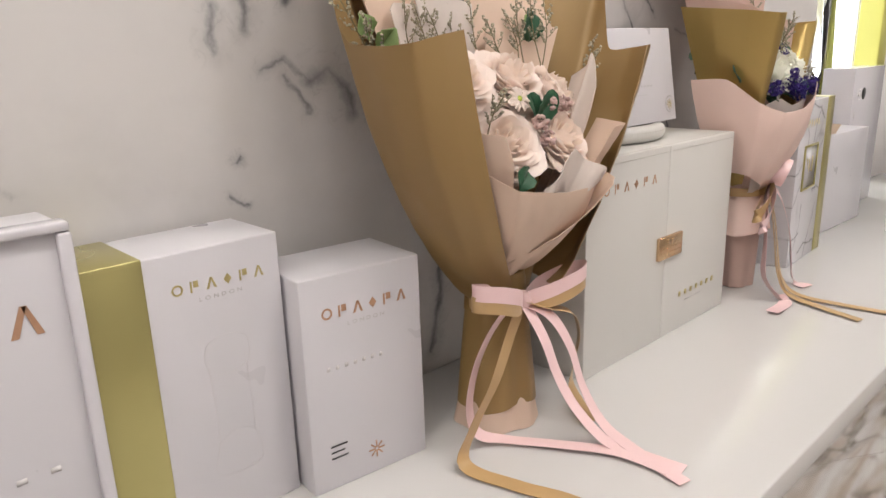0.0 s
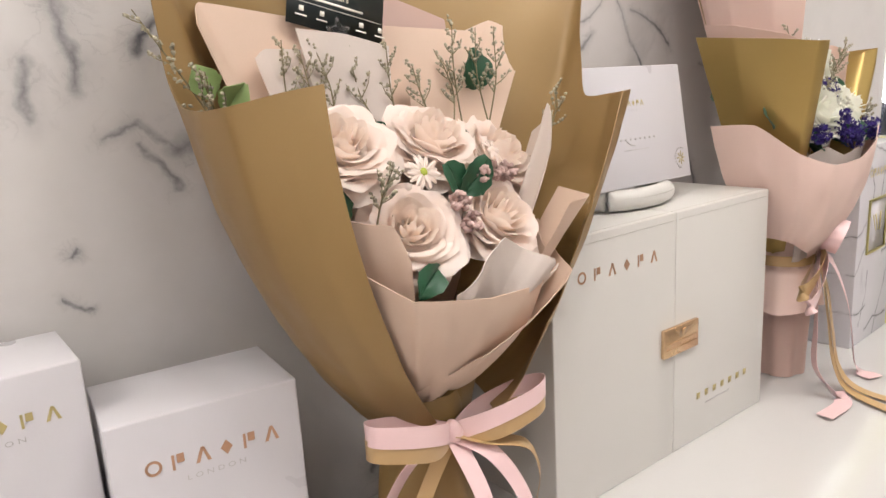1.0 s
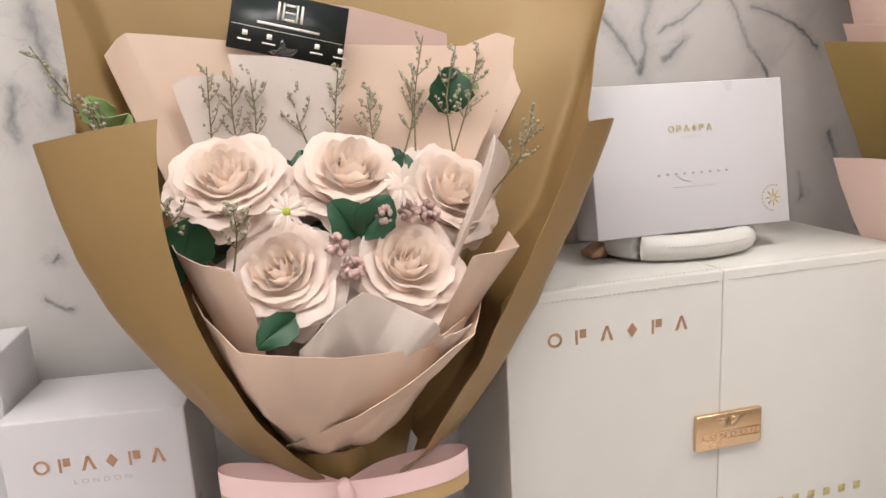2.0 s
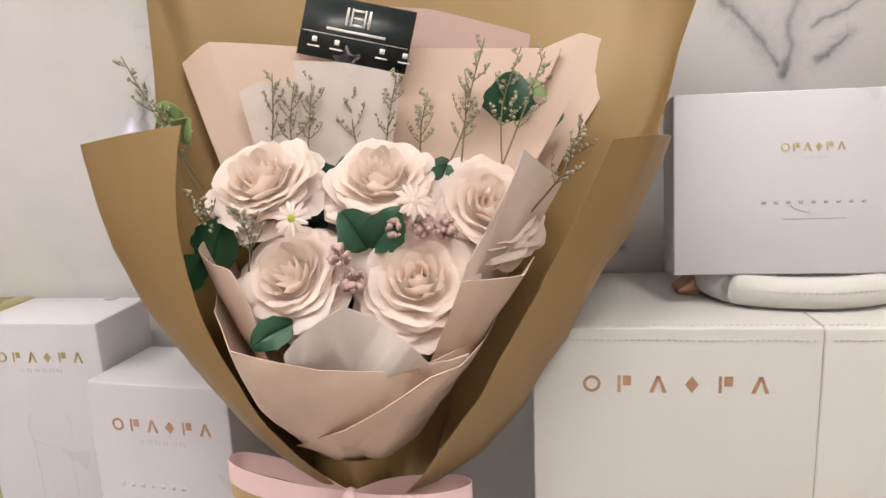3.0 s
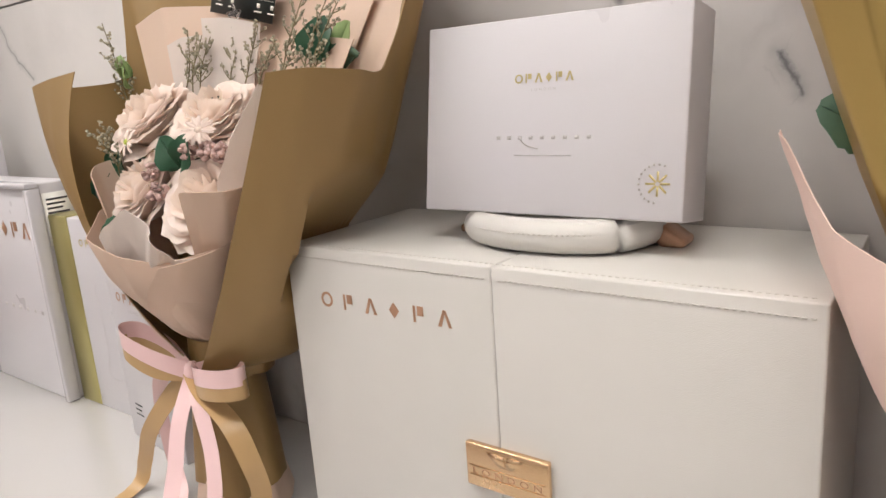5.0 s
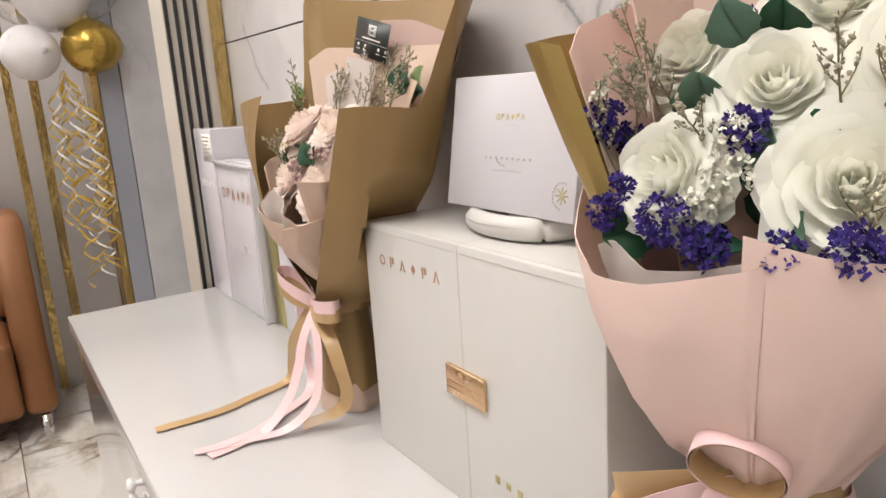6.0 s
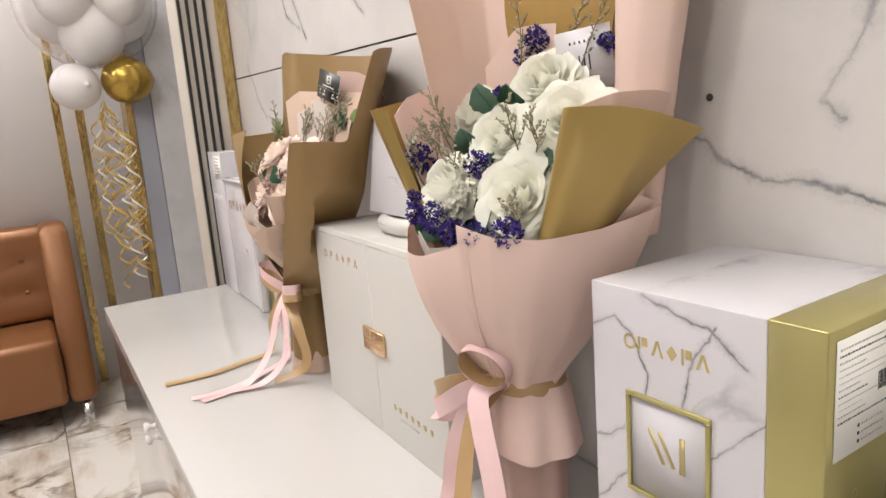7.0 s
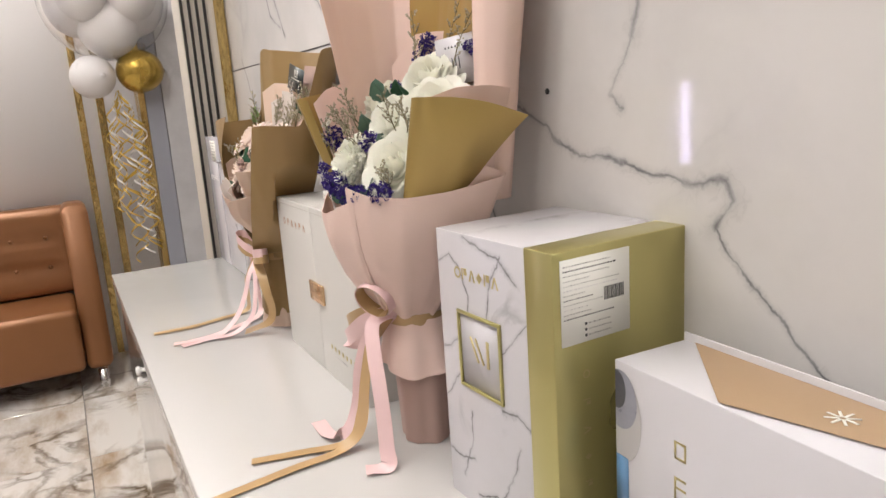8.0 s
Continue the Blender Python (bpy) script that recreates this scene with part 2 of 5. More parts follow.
M_GOLDINK = surface("gold_ink", (0.55, 0.46, 0.22), 0.35, 0.6, vary=0.1, scale=200)
M_PALEINK = surface("pale_grey_ink", (0.62, 0.59, 0.58), 0.4, vary=0.03)
M_GREYINK = surface("grey_ink", (0.40, 0.38, 0.35), 0.4, vary=0.05)
M_PRINTGREY = surface("light_grey_ink", (0.46, 0.44, 0.43), 0.4, vary=0.05)
M_STICKER = surface("paper_label", (0.78, 0.76, 0.70), 0.5, vary=0.02)
M_INK = surface("black_ink", (0.03, 0.03, 0.03), 0.5, vary=0.1)
M_CHROME = surface("chrome", (0.75, 0.75, 0.76), 0.12, 1.0, vary=0.05, bump=0.0)
M_KRAFT = surface("matt_gold_wrapping_paper", (0.30, 0.190, 0.074), 0.42, 0.15, vary=0.08, scale=14, fine=700, bump=0.15, dist=0.0004, through=0.06)
M_NUDE = surface("nude_wrapping_paper", (0.70, 0.53, 0.415), 0.55, vary=0.06, scale=14, fine=700, bump=0.15, dist=0.0004, through=0.15)
M_MAUVE = surface("dusty_pink_paper", (0.54, 0.375, 0.32), 0.55, vary=0.06, scale=14, fine=700, bump=0.15, dist=0.0004, through=0.15)
M_TISSUE = surface("white_tissue", (0.84, 0.77, 0.72), 0.7, vary=0.08, scale=30, fine=500, bump=0.3, dist=0.0006, through=0.4, sheer=0.18)
M_PINK = surface("pink_wrapping_paper", (0.83, 0.63, 0.555), 0.5, vary=0.05, scale=14, fine=700, bump=0.12, dist=0.0004, through=0.15)
M_GOLDPAPER = surface("gold_wrapping_paper", (0.42, 0.295, 0.10), 0.32, 0.55, vary=0.08, scale=18, fine=700, bump=0.12, dist=0.0004)
M_PINKRIBBON = surface("pink_satin_ribbon", (0.77, 0.545, 0.54), 0.33, vary=0.05, scale=40, fine=900, bump=0.2, dist=0.0002, stretch=(1, 1, 6))
M_GOLDRIBBON = surface("tan_gold_satin_ribbon", (0.46, 0.30, 0.14), 0.35, vary=0.08, scale=40, fine=900, bump=0.2, dist=0.0002, stretch=(1, 1, 6))
M_ROSE = surface("blush_petal", (0.95, 0.825, 0.755), 0.55, vary=0.03, scale=60, fine=350, bump=0.12, dist=0.0004, through=0.42)
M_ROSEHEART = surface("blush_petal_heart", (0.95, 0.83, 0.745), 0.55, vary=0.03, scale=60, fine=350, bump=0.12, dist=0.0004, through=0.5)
M_WHITEROSE = surface("ivory_petal", (0.95, 0.94, 0.85), 0.55, vary=0.02, scale=60, fine=350, bump=0.12, dist=0.0005, through=0.38)
M_LEAF = surface("dark_green_leaf", (0.022, 0.085, 0.04), 0.42, vary=0.35, scale=60, fine=300, bump=0.3, dist=0.0006, through=0.1)
M_DARKLEAF = surface("blackish_green_leaf", (0.014, 0.045, 0.024), 0.5, vary=0.4, scale=60, fine=300, bump=0.3, dist=0.0006, through=0.05)
M_EUCA = surface("grey_green_leaf", (0.10, 0.19, 0.13), 0.5, vary=0.25, scale=60, fine=300, bump=0.3, dist=0.0006, through=0.15)
M_LIME = surface("pale_green_leaf", (0.30, 0.42, 0.16), 0.5, vary=0.25, scale=60, through=0.2)
M_SPRIG = surface("dried_sprig", (0.20, 0.17, 0.09), 0.8, vary=0.4, scale=300, island=0.6)
M_BUD = surface("dried_sprig_buds", (0.36, 0.33, 0.24), 0.8, vary=0.45, scale=300, island=0.7)
M_PURPLE = surface("purple_statice_petals", (0.035, 0.016, 0.17), 0.75, vary=0.5, scale=200, island=0.7, through=0.15)
M_MAUVEBUD = surface("dusty_mauve_buds", (0.48, 0.33, 0.30), 0.7, vary=0.35, scale=200, island=0.7)
M_WHITEBUD = surface("tiny_white_florets", (0.72, 0.70, 0.60), 0.7, vary=0.2, scale=200, island=0.7)
M_YELLOW = surface("daisy_eye", (0.42, 0.48, 0.07), 0.7, vary=0.3, scale=300)
M_CARDBLACK = surface("black_card", (0.012, 0.018, 0.018), 0.35, vary=0.2)
M_WHITEINK = surface("cream_ink", (0.80, 0.77, 0.70), 0.5, vary=0.02)
M_ACRYLIC = glassy("clear_acrylic")
M_CLIP = glassy("frosted_clear_plastic", (0.93, 0.92, 0.92), 0.18)
M_SOFA = surface("copper_leatherette", (0.245, 0.105, 0.041), 0.33, 0.3, vary=0.15, scale=6, fine=250, bump=0.2, dist=0.001)
M_WHITEBALL = surface("white_latex", (0.80, 0.77, 0.76), 0.3, vary=0.02, through=0.2)
M_GOLDBALL = surface("gold_chrome_latex", (0.48, 0.32, 0.07), 0.25, 0.85, vary=0.05, bump=0.0)
M_FOILSTREAM = surface("gold_foil_streamer", (0.66, 0.45, 0.09), 0.32, 0.5, vary=0.2, scale=100, island=0.4)
M_WHITESTREAM = surface("white_streamer", (0.8, 0.78, 0.75), 0.35, vary=0.05)
M_LAMP = emitter("lamp_diffuser", (1.0, 0.95, 0.90), 7.0)
M_LED = emitter("violet_white_led", (0.72, 0.66, 1.0), 30.0)
M_DAY = emitter("daylight_backdrop", (0.97, 0.98, 1.0), 2.6)
M_LIMEFRAME = surface("yellow_green_frame", (0.62, 0.60, 0.16), 0.35, 0.2, vary=0.05)
M_JAR = surface("white_plastic", (0.78, 0.76, 0.74), 0.25, vary=0.02, bump=0.0)
M_FRONT = surface("mirror_polished_front", (0.62, 0.60, 0.60), 0.06, 0.8, vary=0.03, scale=3, bump=0.0)


# ---- building helpers ----
def part(name, bm, material, parent=None, label="", m=None, smooth=True):
    """Links a bmesh as one mesh object, under a thing or a part if given."""
    me = bpy.data.meshes.new(name)
    for f in bm.faces:
        f.smooth = smooth
    bm.to_mesh(me)
    bm.free()
    me.materials.append(material)
    return place(name, me, parent, label, m)


def place(name, me, parent=None, label="", m=None):
    ob = new(name, me)
    if m is not None:
        ob.matrix_basis = m
    if parent is not None:
        ob.parent = parent
    if label:
        ob["label"] = label
    return ob


def thing(name, m, label, category, group="", kind=""):
    ob = new(name)
    ob.empty_display_size = 0.02
    ob.matrix_basis = m
    return tagged(ob, label, category, group, kind)


def block(x0, x1, y0, y1, z0, z1, bevel=0.0, segs=2):
    bm = bmesh.new()
    bmesh.ops.create_cube(bm, size=1)
    for v in bm.verts:
        v.co = Vector(((x0 + x1) / 2 + v.co.x * (x1 - x0), (y0 + y1) / 2 + v.co.y * (y1 - y0), (z0 + z1) / 2 + v.co.z * (z1 - z0)))
    if bevel:
        bmesh.ops.bevel(bm, geom=list(bm.edges), offset=bevel, segments=segs, affect="EDGES", profile=0.5)
    return bm


def merge(bm, other):
    me = bpy.data.meshes.new("tmp")
    other.to_mesh(me)
    other.free()
    bm.from_mesh(me)
    bpy.data.meshes.remove(me)
    return bm


def spline(pts, n):
    """n + 1 points along a Catmull-Rom curve through pts (any width of row)."""
    p = np.array(pts, float)
    p = np.vstack([2 * p[0] - p[1], p, 2 * p[-1] - p[-2]])
    k, out = len(p) - 3, []
    for i in range(n + 1):
        u = i / n * k
        j = min(int(u), k - 1)
        u -= j
        a, b, c, d = p[j:j + 4]
        out.append(0.5 * (2 * b + (c - a) * u + (2 * a - 5 * b + 4 * c - d) * u * u + (3 * b - a - 3 * c + d) * u ** 3))
    return np.array(out)


def grid_bm(rows, bm=None):
    """A mesh from rows of points."""
    bm = bm or bmesh.new()
    vs = [[bm.verts.new(p) for p in row] for row in rows]
    for a, b in zip(vs, vs[1:]):
        for i in range(len(a) - 1):
            bm.faces.new((a[i], a[i + 1], b[i + 1], b[i]))
    return bm


def thicken(ob, t):
    mod = ob.modifiers.new("thickness", "SOLIDIFY")
    mod.thickness, mod.offset = t, 0.0
    cut = ob.modifiers.new("crisp_edges", "EDGE_SPLIT")
    cut.split_angle = radians(50)
    return ob


def wrap(columns, centre, nu=64, nv=22, crease=0.002, seed=0, soft=0.3, belly=0.3, pleats=0, deep=0.0, low=0.0, sag=1.0, stop=None):
    """A sheet of paper: columns of (top, foot, bulge) swept round a bunch, creased rather than rounded."""
    rows = np.array([(*c[0], *c[1], c[2], c[3] if len(c) > 3 else sag) for c in columns], float)
    smooth = spline(rows, nu)
    at = np.linspace(0, len(rows) - 1, nu + 1)
    straight = np.array([np.interp(at, range(len(rows)), c) for c in rows.T]).T
    grid = []
    for n, c in enumerate(straight * (1 - soft) + smooth * soft):
        fold = math.sin(pleats * 2 * math.pi * n / nu + 1.3 * math.sin(n * 9.0 / nu + seed))
        fold = math.copysign(abs(fold) ** 0.6, fold)
        top, foot, bulge = Vector(c[:3]), Vector(c[3:6]), c[6] * belly
        out = (top + foot) / 2 - Vector(centre)
        out.z = 0
        out = out.normalized() if out.length > 1e-5 else out
        line = []
        for j in range(nv + 1):
            s = j / nv
            sb = s ** c[7]
            q = foot.lerp(top, s) + out * bulge * 4 * sb * (1 - sb)
            e = Vector((q.x * 16 + seed, q.y * 16, q.z * 11))
            w = 1.4 * (0.35 - abs(noise.noise(e))) + 0.5 * (0.3 - abs(noise.noise(e * 2.3))) + 0.25 * noise.noise(q * 60)
            gather = low * (1 - s) ** 2.6 + deep * (0.25 + 0.75 * s)
            q = q + out * (w * crease * (1.7 - 1.2 * s) + fold * gather)
            if stop and q.y > stop[1]:
                q.x = min(q.x, stop[0] + max(0.0, q.z - stop[2]) * 1.1)
            line.append(q)
        grid.append(line)
    return grid_bm(grid)


def ribbon(pts, width, side, side_end=None, n=40):
    """A flat band along a curve; side: the way of its width, at the start and at the end."""
    c = spline(pts, n)
    a, b = Vector(side), Vector(side_end or side)
    rows = []
    for i, p in enumerate(c):
        p = Vector(p)
        t = (Vector(c[min(i + 1, n)]) - Vector(c[max(i - 1, 0)])).normalized()
        h = a.lerp(b, i / n)
        h = (h - t * h.dot(t)).normalized() * width / 2
        rows.append([p - h, p, p + h])
    return grid_bm(rows)


def tube(pts, r0, r1=None, n=24, k=6, bm=None):
    c = spline(pts, n)
    r1 = r0 if r1 is None else r1
    rows = []
    for i, p in enumerate(c):
        t = (Vector(c[min(i + 1, n)]) - Vector(c[max(i - 1, 0)])).normalized()
        u = t.orthogonal().normalized()
        w = t.cross(u)
        r = r0 + (r1 - r0) * i / n
        rows.append([Vector(p) + (u * math.cos(q) + w * math.sin(q)) * r for q in [2 * math.pi * j / k for j in range(k + 1)]])
    bm = grid_bm(rows, bm)
    return bm


def lathe(profile, n=32):
    """A turned body from (radius, height) pairs."""
    rows = [[Vector((r * math.cos(a), r * math.sin(a), z)) for a in [2 * math.pi * j / n for j in range(n + 1)]] for r, z in profile]
    bm = grid_bm(rows)
    bmesh.ops.remove_doubles(bm, verts=bm.verts, dist=1e-6)
    return bm


def bars(spec, y=-0.0001, depth=0.0002):
    """Thin raised bars (x0, x1, z0, z1) on a front that faces -y."""
    bm = bmesh.new()
    for x0, x1, z0, z1 in spec:
        merge(bm, block(x0, x1, y - depth, y, z0, z1))
    return bm


def emblem(x0, x1, z0, z1, stroke=0.2, y=-0.0004, only=None):
    """One of a row of plain shapes in place of a mark: ring, chevrons and blocks."""
    h = z1 - z0
    s = h * stroke
    bm = bmesh.new()
    step = (x1 - x0 - h) / 5

    def poly(points):
        f = bm.faces.new([bm.verts.new((x, y, z)) for x, z in points])
        r = bmesh.ops.extrude_face_region(bm, geom=[f])
        for v in [g for g in r["geom"] if isinstance(g, bmesh.types.BMVert)]:
            v.co.y -= 0.0002

    for i in range(6):
        if only is not None and i != only:
            continue
        cx = x0 + h / 2 + i * step
        if i == 0:
            k = 20
            for j in range(k):
                a, b = 2 * math.pi * j / k, 2 * math.pi * (j + 1) / k
                poly([(cx + math.cos(q) * r, z0 + h / 2 + math.sin(q) * r) for q, r in ((a, h / 2), (b, h / 2), (b, h / 2 - s), (a, h / 2 - s))])
        elif i in (2, 5):
            poly([(cx - h * .48, z0), (cx - h * .1, z1), (cx + h * .1, z1), (cx - h * .25, z0)])
            poly([(cx + h * .48, z0), (cx + h * .25, z0), (cx - h * .05, z1 - s * .2), (cx + h * .1, z1)])
        elif i == 3:
            poly([(cx - h * .38, z0 + h / 2), (cx, z0), (cx + h * .38, z0 + h / 2), (cx, z1)])
        else:
            poly([(cx - h * .4, z0), (cx - h * .4 + s, z0), (cx - h * .4 + s, z1), (cx - h * .4, z1)])
            poly([(cx - h * .1, z0 + h * .42), (cx + h * .35, z0 + h * .42), (cx + h * .35, z1), (cx - h * .1, z1)])
    bmesh.ops.remove_doubles(bm, verts=bm.verts, dist=1e-6)
    return bm


def marks(x0, x1, z0, z1, material, parent, label, m=None, stroke=0.17):
    """The row of plain shapes, each a part of its own."""
    for i in range(6):
        part("emblem", emblem(x0, x1, z0, z1, stroke, -.0001, i), material, parent, label, m, False)


def burst(cx, cz, r, y=-0.0001, n=8):
    """A small star-like flower of eight short strokes."""
    bm = bmesh.new()
    for i in range(n):
        b = block(-r * .09, r * .09, y - .0002, y, r * .18, r)
        bmesh.ops.rotate(b, verts=b.verts, cent=(0, 0, 0), matrix=Matrix.Rotation(2 * math.pi * i / n, 3, "Y"))
        bmesh.ops.translate(b, verts=b.verts, vec=(cx, 0, cz))
        merge(bm, b)
    return bm


def lettering(word, x0, x1, z0, z1, material, parent, m=None, y=-0.0001, label="", spread=1.6):
    """A word in thin raised letters on a front that faces -y."""
    curve = bpy.data.curves.new("word", "FONT")
    curve.body, curve.space_character, curve.resolution_u = word, spread, 3
    tmp = bpy.data.objects.new("word", curve)
    me = bpy.data.meshes.new_from_object(tmp)
    bpy.data.objects.remove(tmp)
    bm = bmesh.new()
    bm.from_mesh(me)
    bpy.data.meshes.remove(me)
    xs, ys = [v.co.x for v in bm.verts], [v.co.y for v in bm.verts]
    for v in bm.verts:
        v.co = Vector((x0 + (v.co.x - min(xs)) / (max(xs) - min(xs)) * (x1 - x0), y - .0001, z0 + (v.co.y - min(ys)) / (max(ys) - min(ys)) * (z1 - z0)))
    return part("lettering", bm, material, parent, label or "small printed word", m, False)


# ---- large structure ----
X0, X1, Y0 = -1.95, 4.6, -3.4
floor = thing("floor", pose(0, 0, 0), "polished white marble floor tiles with brown veins", "floor", kind="structure")
part("screed", block(X0 - .1, X1 + .1, Y0 - .1, 1.3, -0.1, -0.008), M_SEAM, floor)
ceiling = part("ceiling", block(X0 - .1, X1 + .1, Y0 - .1, 1.3, CEIL, CEIL + 0.1), M_CEIL)
tagged(ceiling, "plain white ceiling above the counter", "ceiling", kind="structure")
wall_north = thing("wall_north", pose(0, 0, 0), "polished white marble wall with grey veins", "wall", kind="structure")
part("backing", block(-0.73, 1.79, WALL + 0.02, WALL + 0.14, 0, CEIL), M_SEAM, wall_north)
wall_over = part("wall_over_window", block(1.79, 2.27, WALL + .02, WALL + 0.14, 2.35, CEIL), M_PAINT)
tagged(wall_over, "white painted wall above the window", "wall", kind="structure")
wall_under = part("wall_under_window", block(1.79, 2.27, WALL + .02, WALL + 0.14, 0, 0.74), M_PAINT)
tagged(wall_under, "white painted wall below the window", "wall", kind="structure")
wall_side = part("wall_beside_window", block(2.27, X1, WALL + .02, WALL + 0.14, 0, CEIL), M_PAINT)
tagged(wall_side, "white painted wall beside the window", "wall", kind="structure")
wall_west = part("wall_west", block(X0 - 0.1, X0, Y0, 1.3, 0, CEIL), M_PAINT)
tagged(wall_west, "white painted end wall behind the armchair", "wall", kind="structure")
wall_east = part("wall_east", block(X1, X1 + 0.1, Y0, 1.3, 0, CEIL), M_PAINT)
tagged(wall_east, "white painted end wall", "wall", kind="structure")
wall_south = part("wall_south", block(X0, X1, Y0 - 0.1, Y0, 0, CEIL), M_PAINT)
tagged(wall_south, "white painted wall across the room", "wall", kind="structure")
wall_recess = part("wall_recess", block(X0, -0.73, 1.2, 1.3, 0, CEIL), M_PAINT)
tagged(wall_recess, "white painted wall at the back of the recess", "wall", kind="structure")
wall_return = part("wall_return", block(-0.73, -0.60, WALL + 0.145, 1.2, 0, CEIL), M_PAINT)
tagged(wall_return, "white painted return of the marble wall", "wall", kind="structure")

# strips of the end wall
for y0, y1 in ((0.256, 0.287), (0.345, 0.380)):
    s = part("trim", block(X0, X0 + .006, y0, y1, 0, CEIL, 0.0008), M_GOLDMIRROR, smooth=False)
    tagged(s, "vertical gold mirror strip on the end wall", "wall strip", kind="structure")
# stepped return beyond the counter
pilaster = thing("wall_pilaster", pose(-0.98, 0, 0), "pale stone pilaster with a grey glass panel and gold strip", "pilaster", kind="structure")
part("pilaster_body", block(-.14, 0, .526, .80, 0, CEIL, .002), M_PILLAR, pilaster, "pale veined stone", smooth=False)
part("grey_panel", block(-.14, -.006, .464, .524, 0, CEIL, .002), M_GREYGLASS, pilaster, "grey blue glossy panel", smooth=False)
part("gold_strip", block(-.14, -.008, .440, .462, 0, CEIL, .001), M_GOLDMIRROR, pilaster, "dark gold mirror strip", smooth=False)
# slatted pier at the end of the counter
flute = thing("slatted_panel", pose(-0.30, 0, 0), "upright pier of black and cream slats with a gold edge", "panel", kind="structure")
part("backing", block(-.12, 0, .514, WALL - .002, 0, CEIL, .001), M_CREAM, flute, "cream backing", smooth=False)
for i in range(4):
    part("slat", block(.0005, .008, .516 + i * .0215, .524 + i * .0215, 0, CEIL, 0.001), M_BLACK, flute, smooth=False)
part("edge_strip", block(.0005, .006, .612, WALL - .003, 0, CEIL, 0.001), M_GOLDMIRROR, flute, "gold edge strip", smooth=False)

# window at the end of the marble wall
window = thing("window_1", pose(1.79, WALL, 0.74), "tall bright window with a yellow-green frame", "window", kind="structure")
part("window_frame", block(0.46, 0.53, -0.01, 0.05, 0, 1.61, 0.004), M_LIMEFRAME, window, "yellow-green upright frame")
part("window_frame", block(0.0, 0.02, 0.02, 0.06, 0, 1.61, 0.002), M_CARTON, window, "white upright frame")
part("window_sill", block(0.0, 0.46, 0.0, 0.14, -0.02, 0.008, 0.003), M_COUNTER, window, "white sill")
pane = part("pane", block(0.02, 0.46, 0.05, 0.056, 0.01, 1.61), M_ACRYLIC, window, "clear glass")
pane.visible_shadow = False
backdrop = part("backdrop", block(1.0, 4.2, 1.6, 1.62, 0.2, 3.0), M_DAY)
tagged(backdrop, "overexposed daylight outside the window", "backdrop", kind="structure")

# counter
counter = thing("display_counter", pose(0, 0, 0), "glossy white counter with a mirror-polished front", "counter")
part("worktop", block(-0.24, 2.45, 0.222, WALL - 0.003, TOP - 0.03, TOP, 0.002), M_COUNTER, counter, "glossy white top")
part("front_panel", block(-0.225, 2.44, 0.232, 0.25, 0.06, TOP - 0.031, 0.001), M_FRONT, counter, "polished reflecting front")
part("side_panel", block(-0.228, -0.21, 0.252, WALL - 0.003, 0.06, TOP - 0.031), M_COUNTER, counter)
# recessed base, coloured with the seams' shadow grey
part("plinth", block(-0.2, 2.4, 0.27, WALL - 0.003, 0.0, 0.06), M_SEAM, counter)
for kz in (0.676, 0.654):
    part("knob", lathe([(0, 0), (.006, 0), (.004, .003), (.004, .009), (.009, .011), (.010, .015), (.008, .019), (0, .020)], 20), M_JAR, counter, "small white knob", pose(0.425, 0.2315, kz, 90))

# ceiling lights, placed out of view; the first is the end-wall fill
for px, py in PANELS:
    lt = thing("ceiling_light", pose(px, py, CEIL - 0.02), "square white ceiling light panel, added out of view", "light", "ceiling lights")
    part("frame", block(-.32, .32, -.32, .32, 0.002, 0.0195, 0.003), M_CARTON, lt)
    part("diffuser", block(-.3, .3, -.3, .3, -0.002, 0.0015), M_LAMP, lt, "glowing diffuser")
for px, py in SPOTS:
    lt = thing("downlight", pose(px, py, CEIL - 0.02), "small round recessed ceiling light", "light", "downlights")
    part("rim", lathe([(.045, 0.002), (.06, 0.0), (.062, .0195), (.045, .0195)], 24), M_CHROME, lt)
    part("lens", lathe([(0, .004), (.044, .004), (.044, .012), (0, .012)], 24), M_LAMP, lt, "glowing lens")
led = thing("wall_light", pose(X0 + .004, -3.0, 0.55), "slim upright violet-white light strip", "light")
part("housing", block(0, .02, -.03, .03, 0, .62, .004), M_CARTON, led)
part("tube", block(.021, .03, -.02, .02, .02, .60, .003), M_LED, led, "glowing strip")


# ---- cartons on the counter ----
def carton(name, m, sx, sy, sz, material, label, bevel=0.0015, lid=0.0):
    ob = thing(name, m, label, "box", "product boxes")
    part("body", block(0, sx, 0, sy, 0, sz - lid, bevel), material, ob)
    if lid:
        part("lid", block(-.0012, sx + .0012, -.0012, sy + .0012, sz - lid + .0006, sz, bevel), material, ob)
    return ob


# upright case with a clasp
case = carton("clasp_case", pose(-0.10, 0.53, TOP), 0.22, 0.055, 0.299, M_CARTON, "tall white rigid case with a chrome clasp on its side", 0.003)
part("lid_rim", block(-.003, .223, -.006, .012, .293, .3, .002), M_GLOSSBOX, case, "glossy raised rim")
part("lid_rim", block(.214, .2235, -.006, .012, 0, .2925, .002), M_GLOSSBOX, case, "glossy raised rim")
marks(.02, .198, .225, .247, M_ROSEGOLD, case, "rose gold foil mark", pose(0, -.0002, 0))
part("print", bars([(.03 + i * .022, .037 + i * .022, .12, .1245) for i in range(8)]), M_PALEINK, case, "pale grey print")
cl = part("clasp", block(.2236, .2285, .018, .036, .135, .165, .002), M_CHROME, case, "chrome clasp")
part("clasp_lever", block(.2286, .2315, .021, .033, .14, .156, .001), M_CHROME, cl)
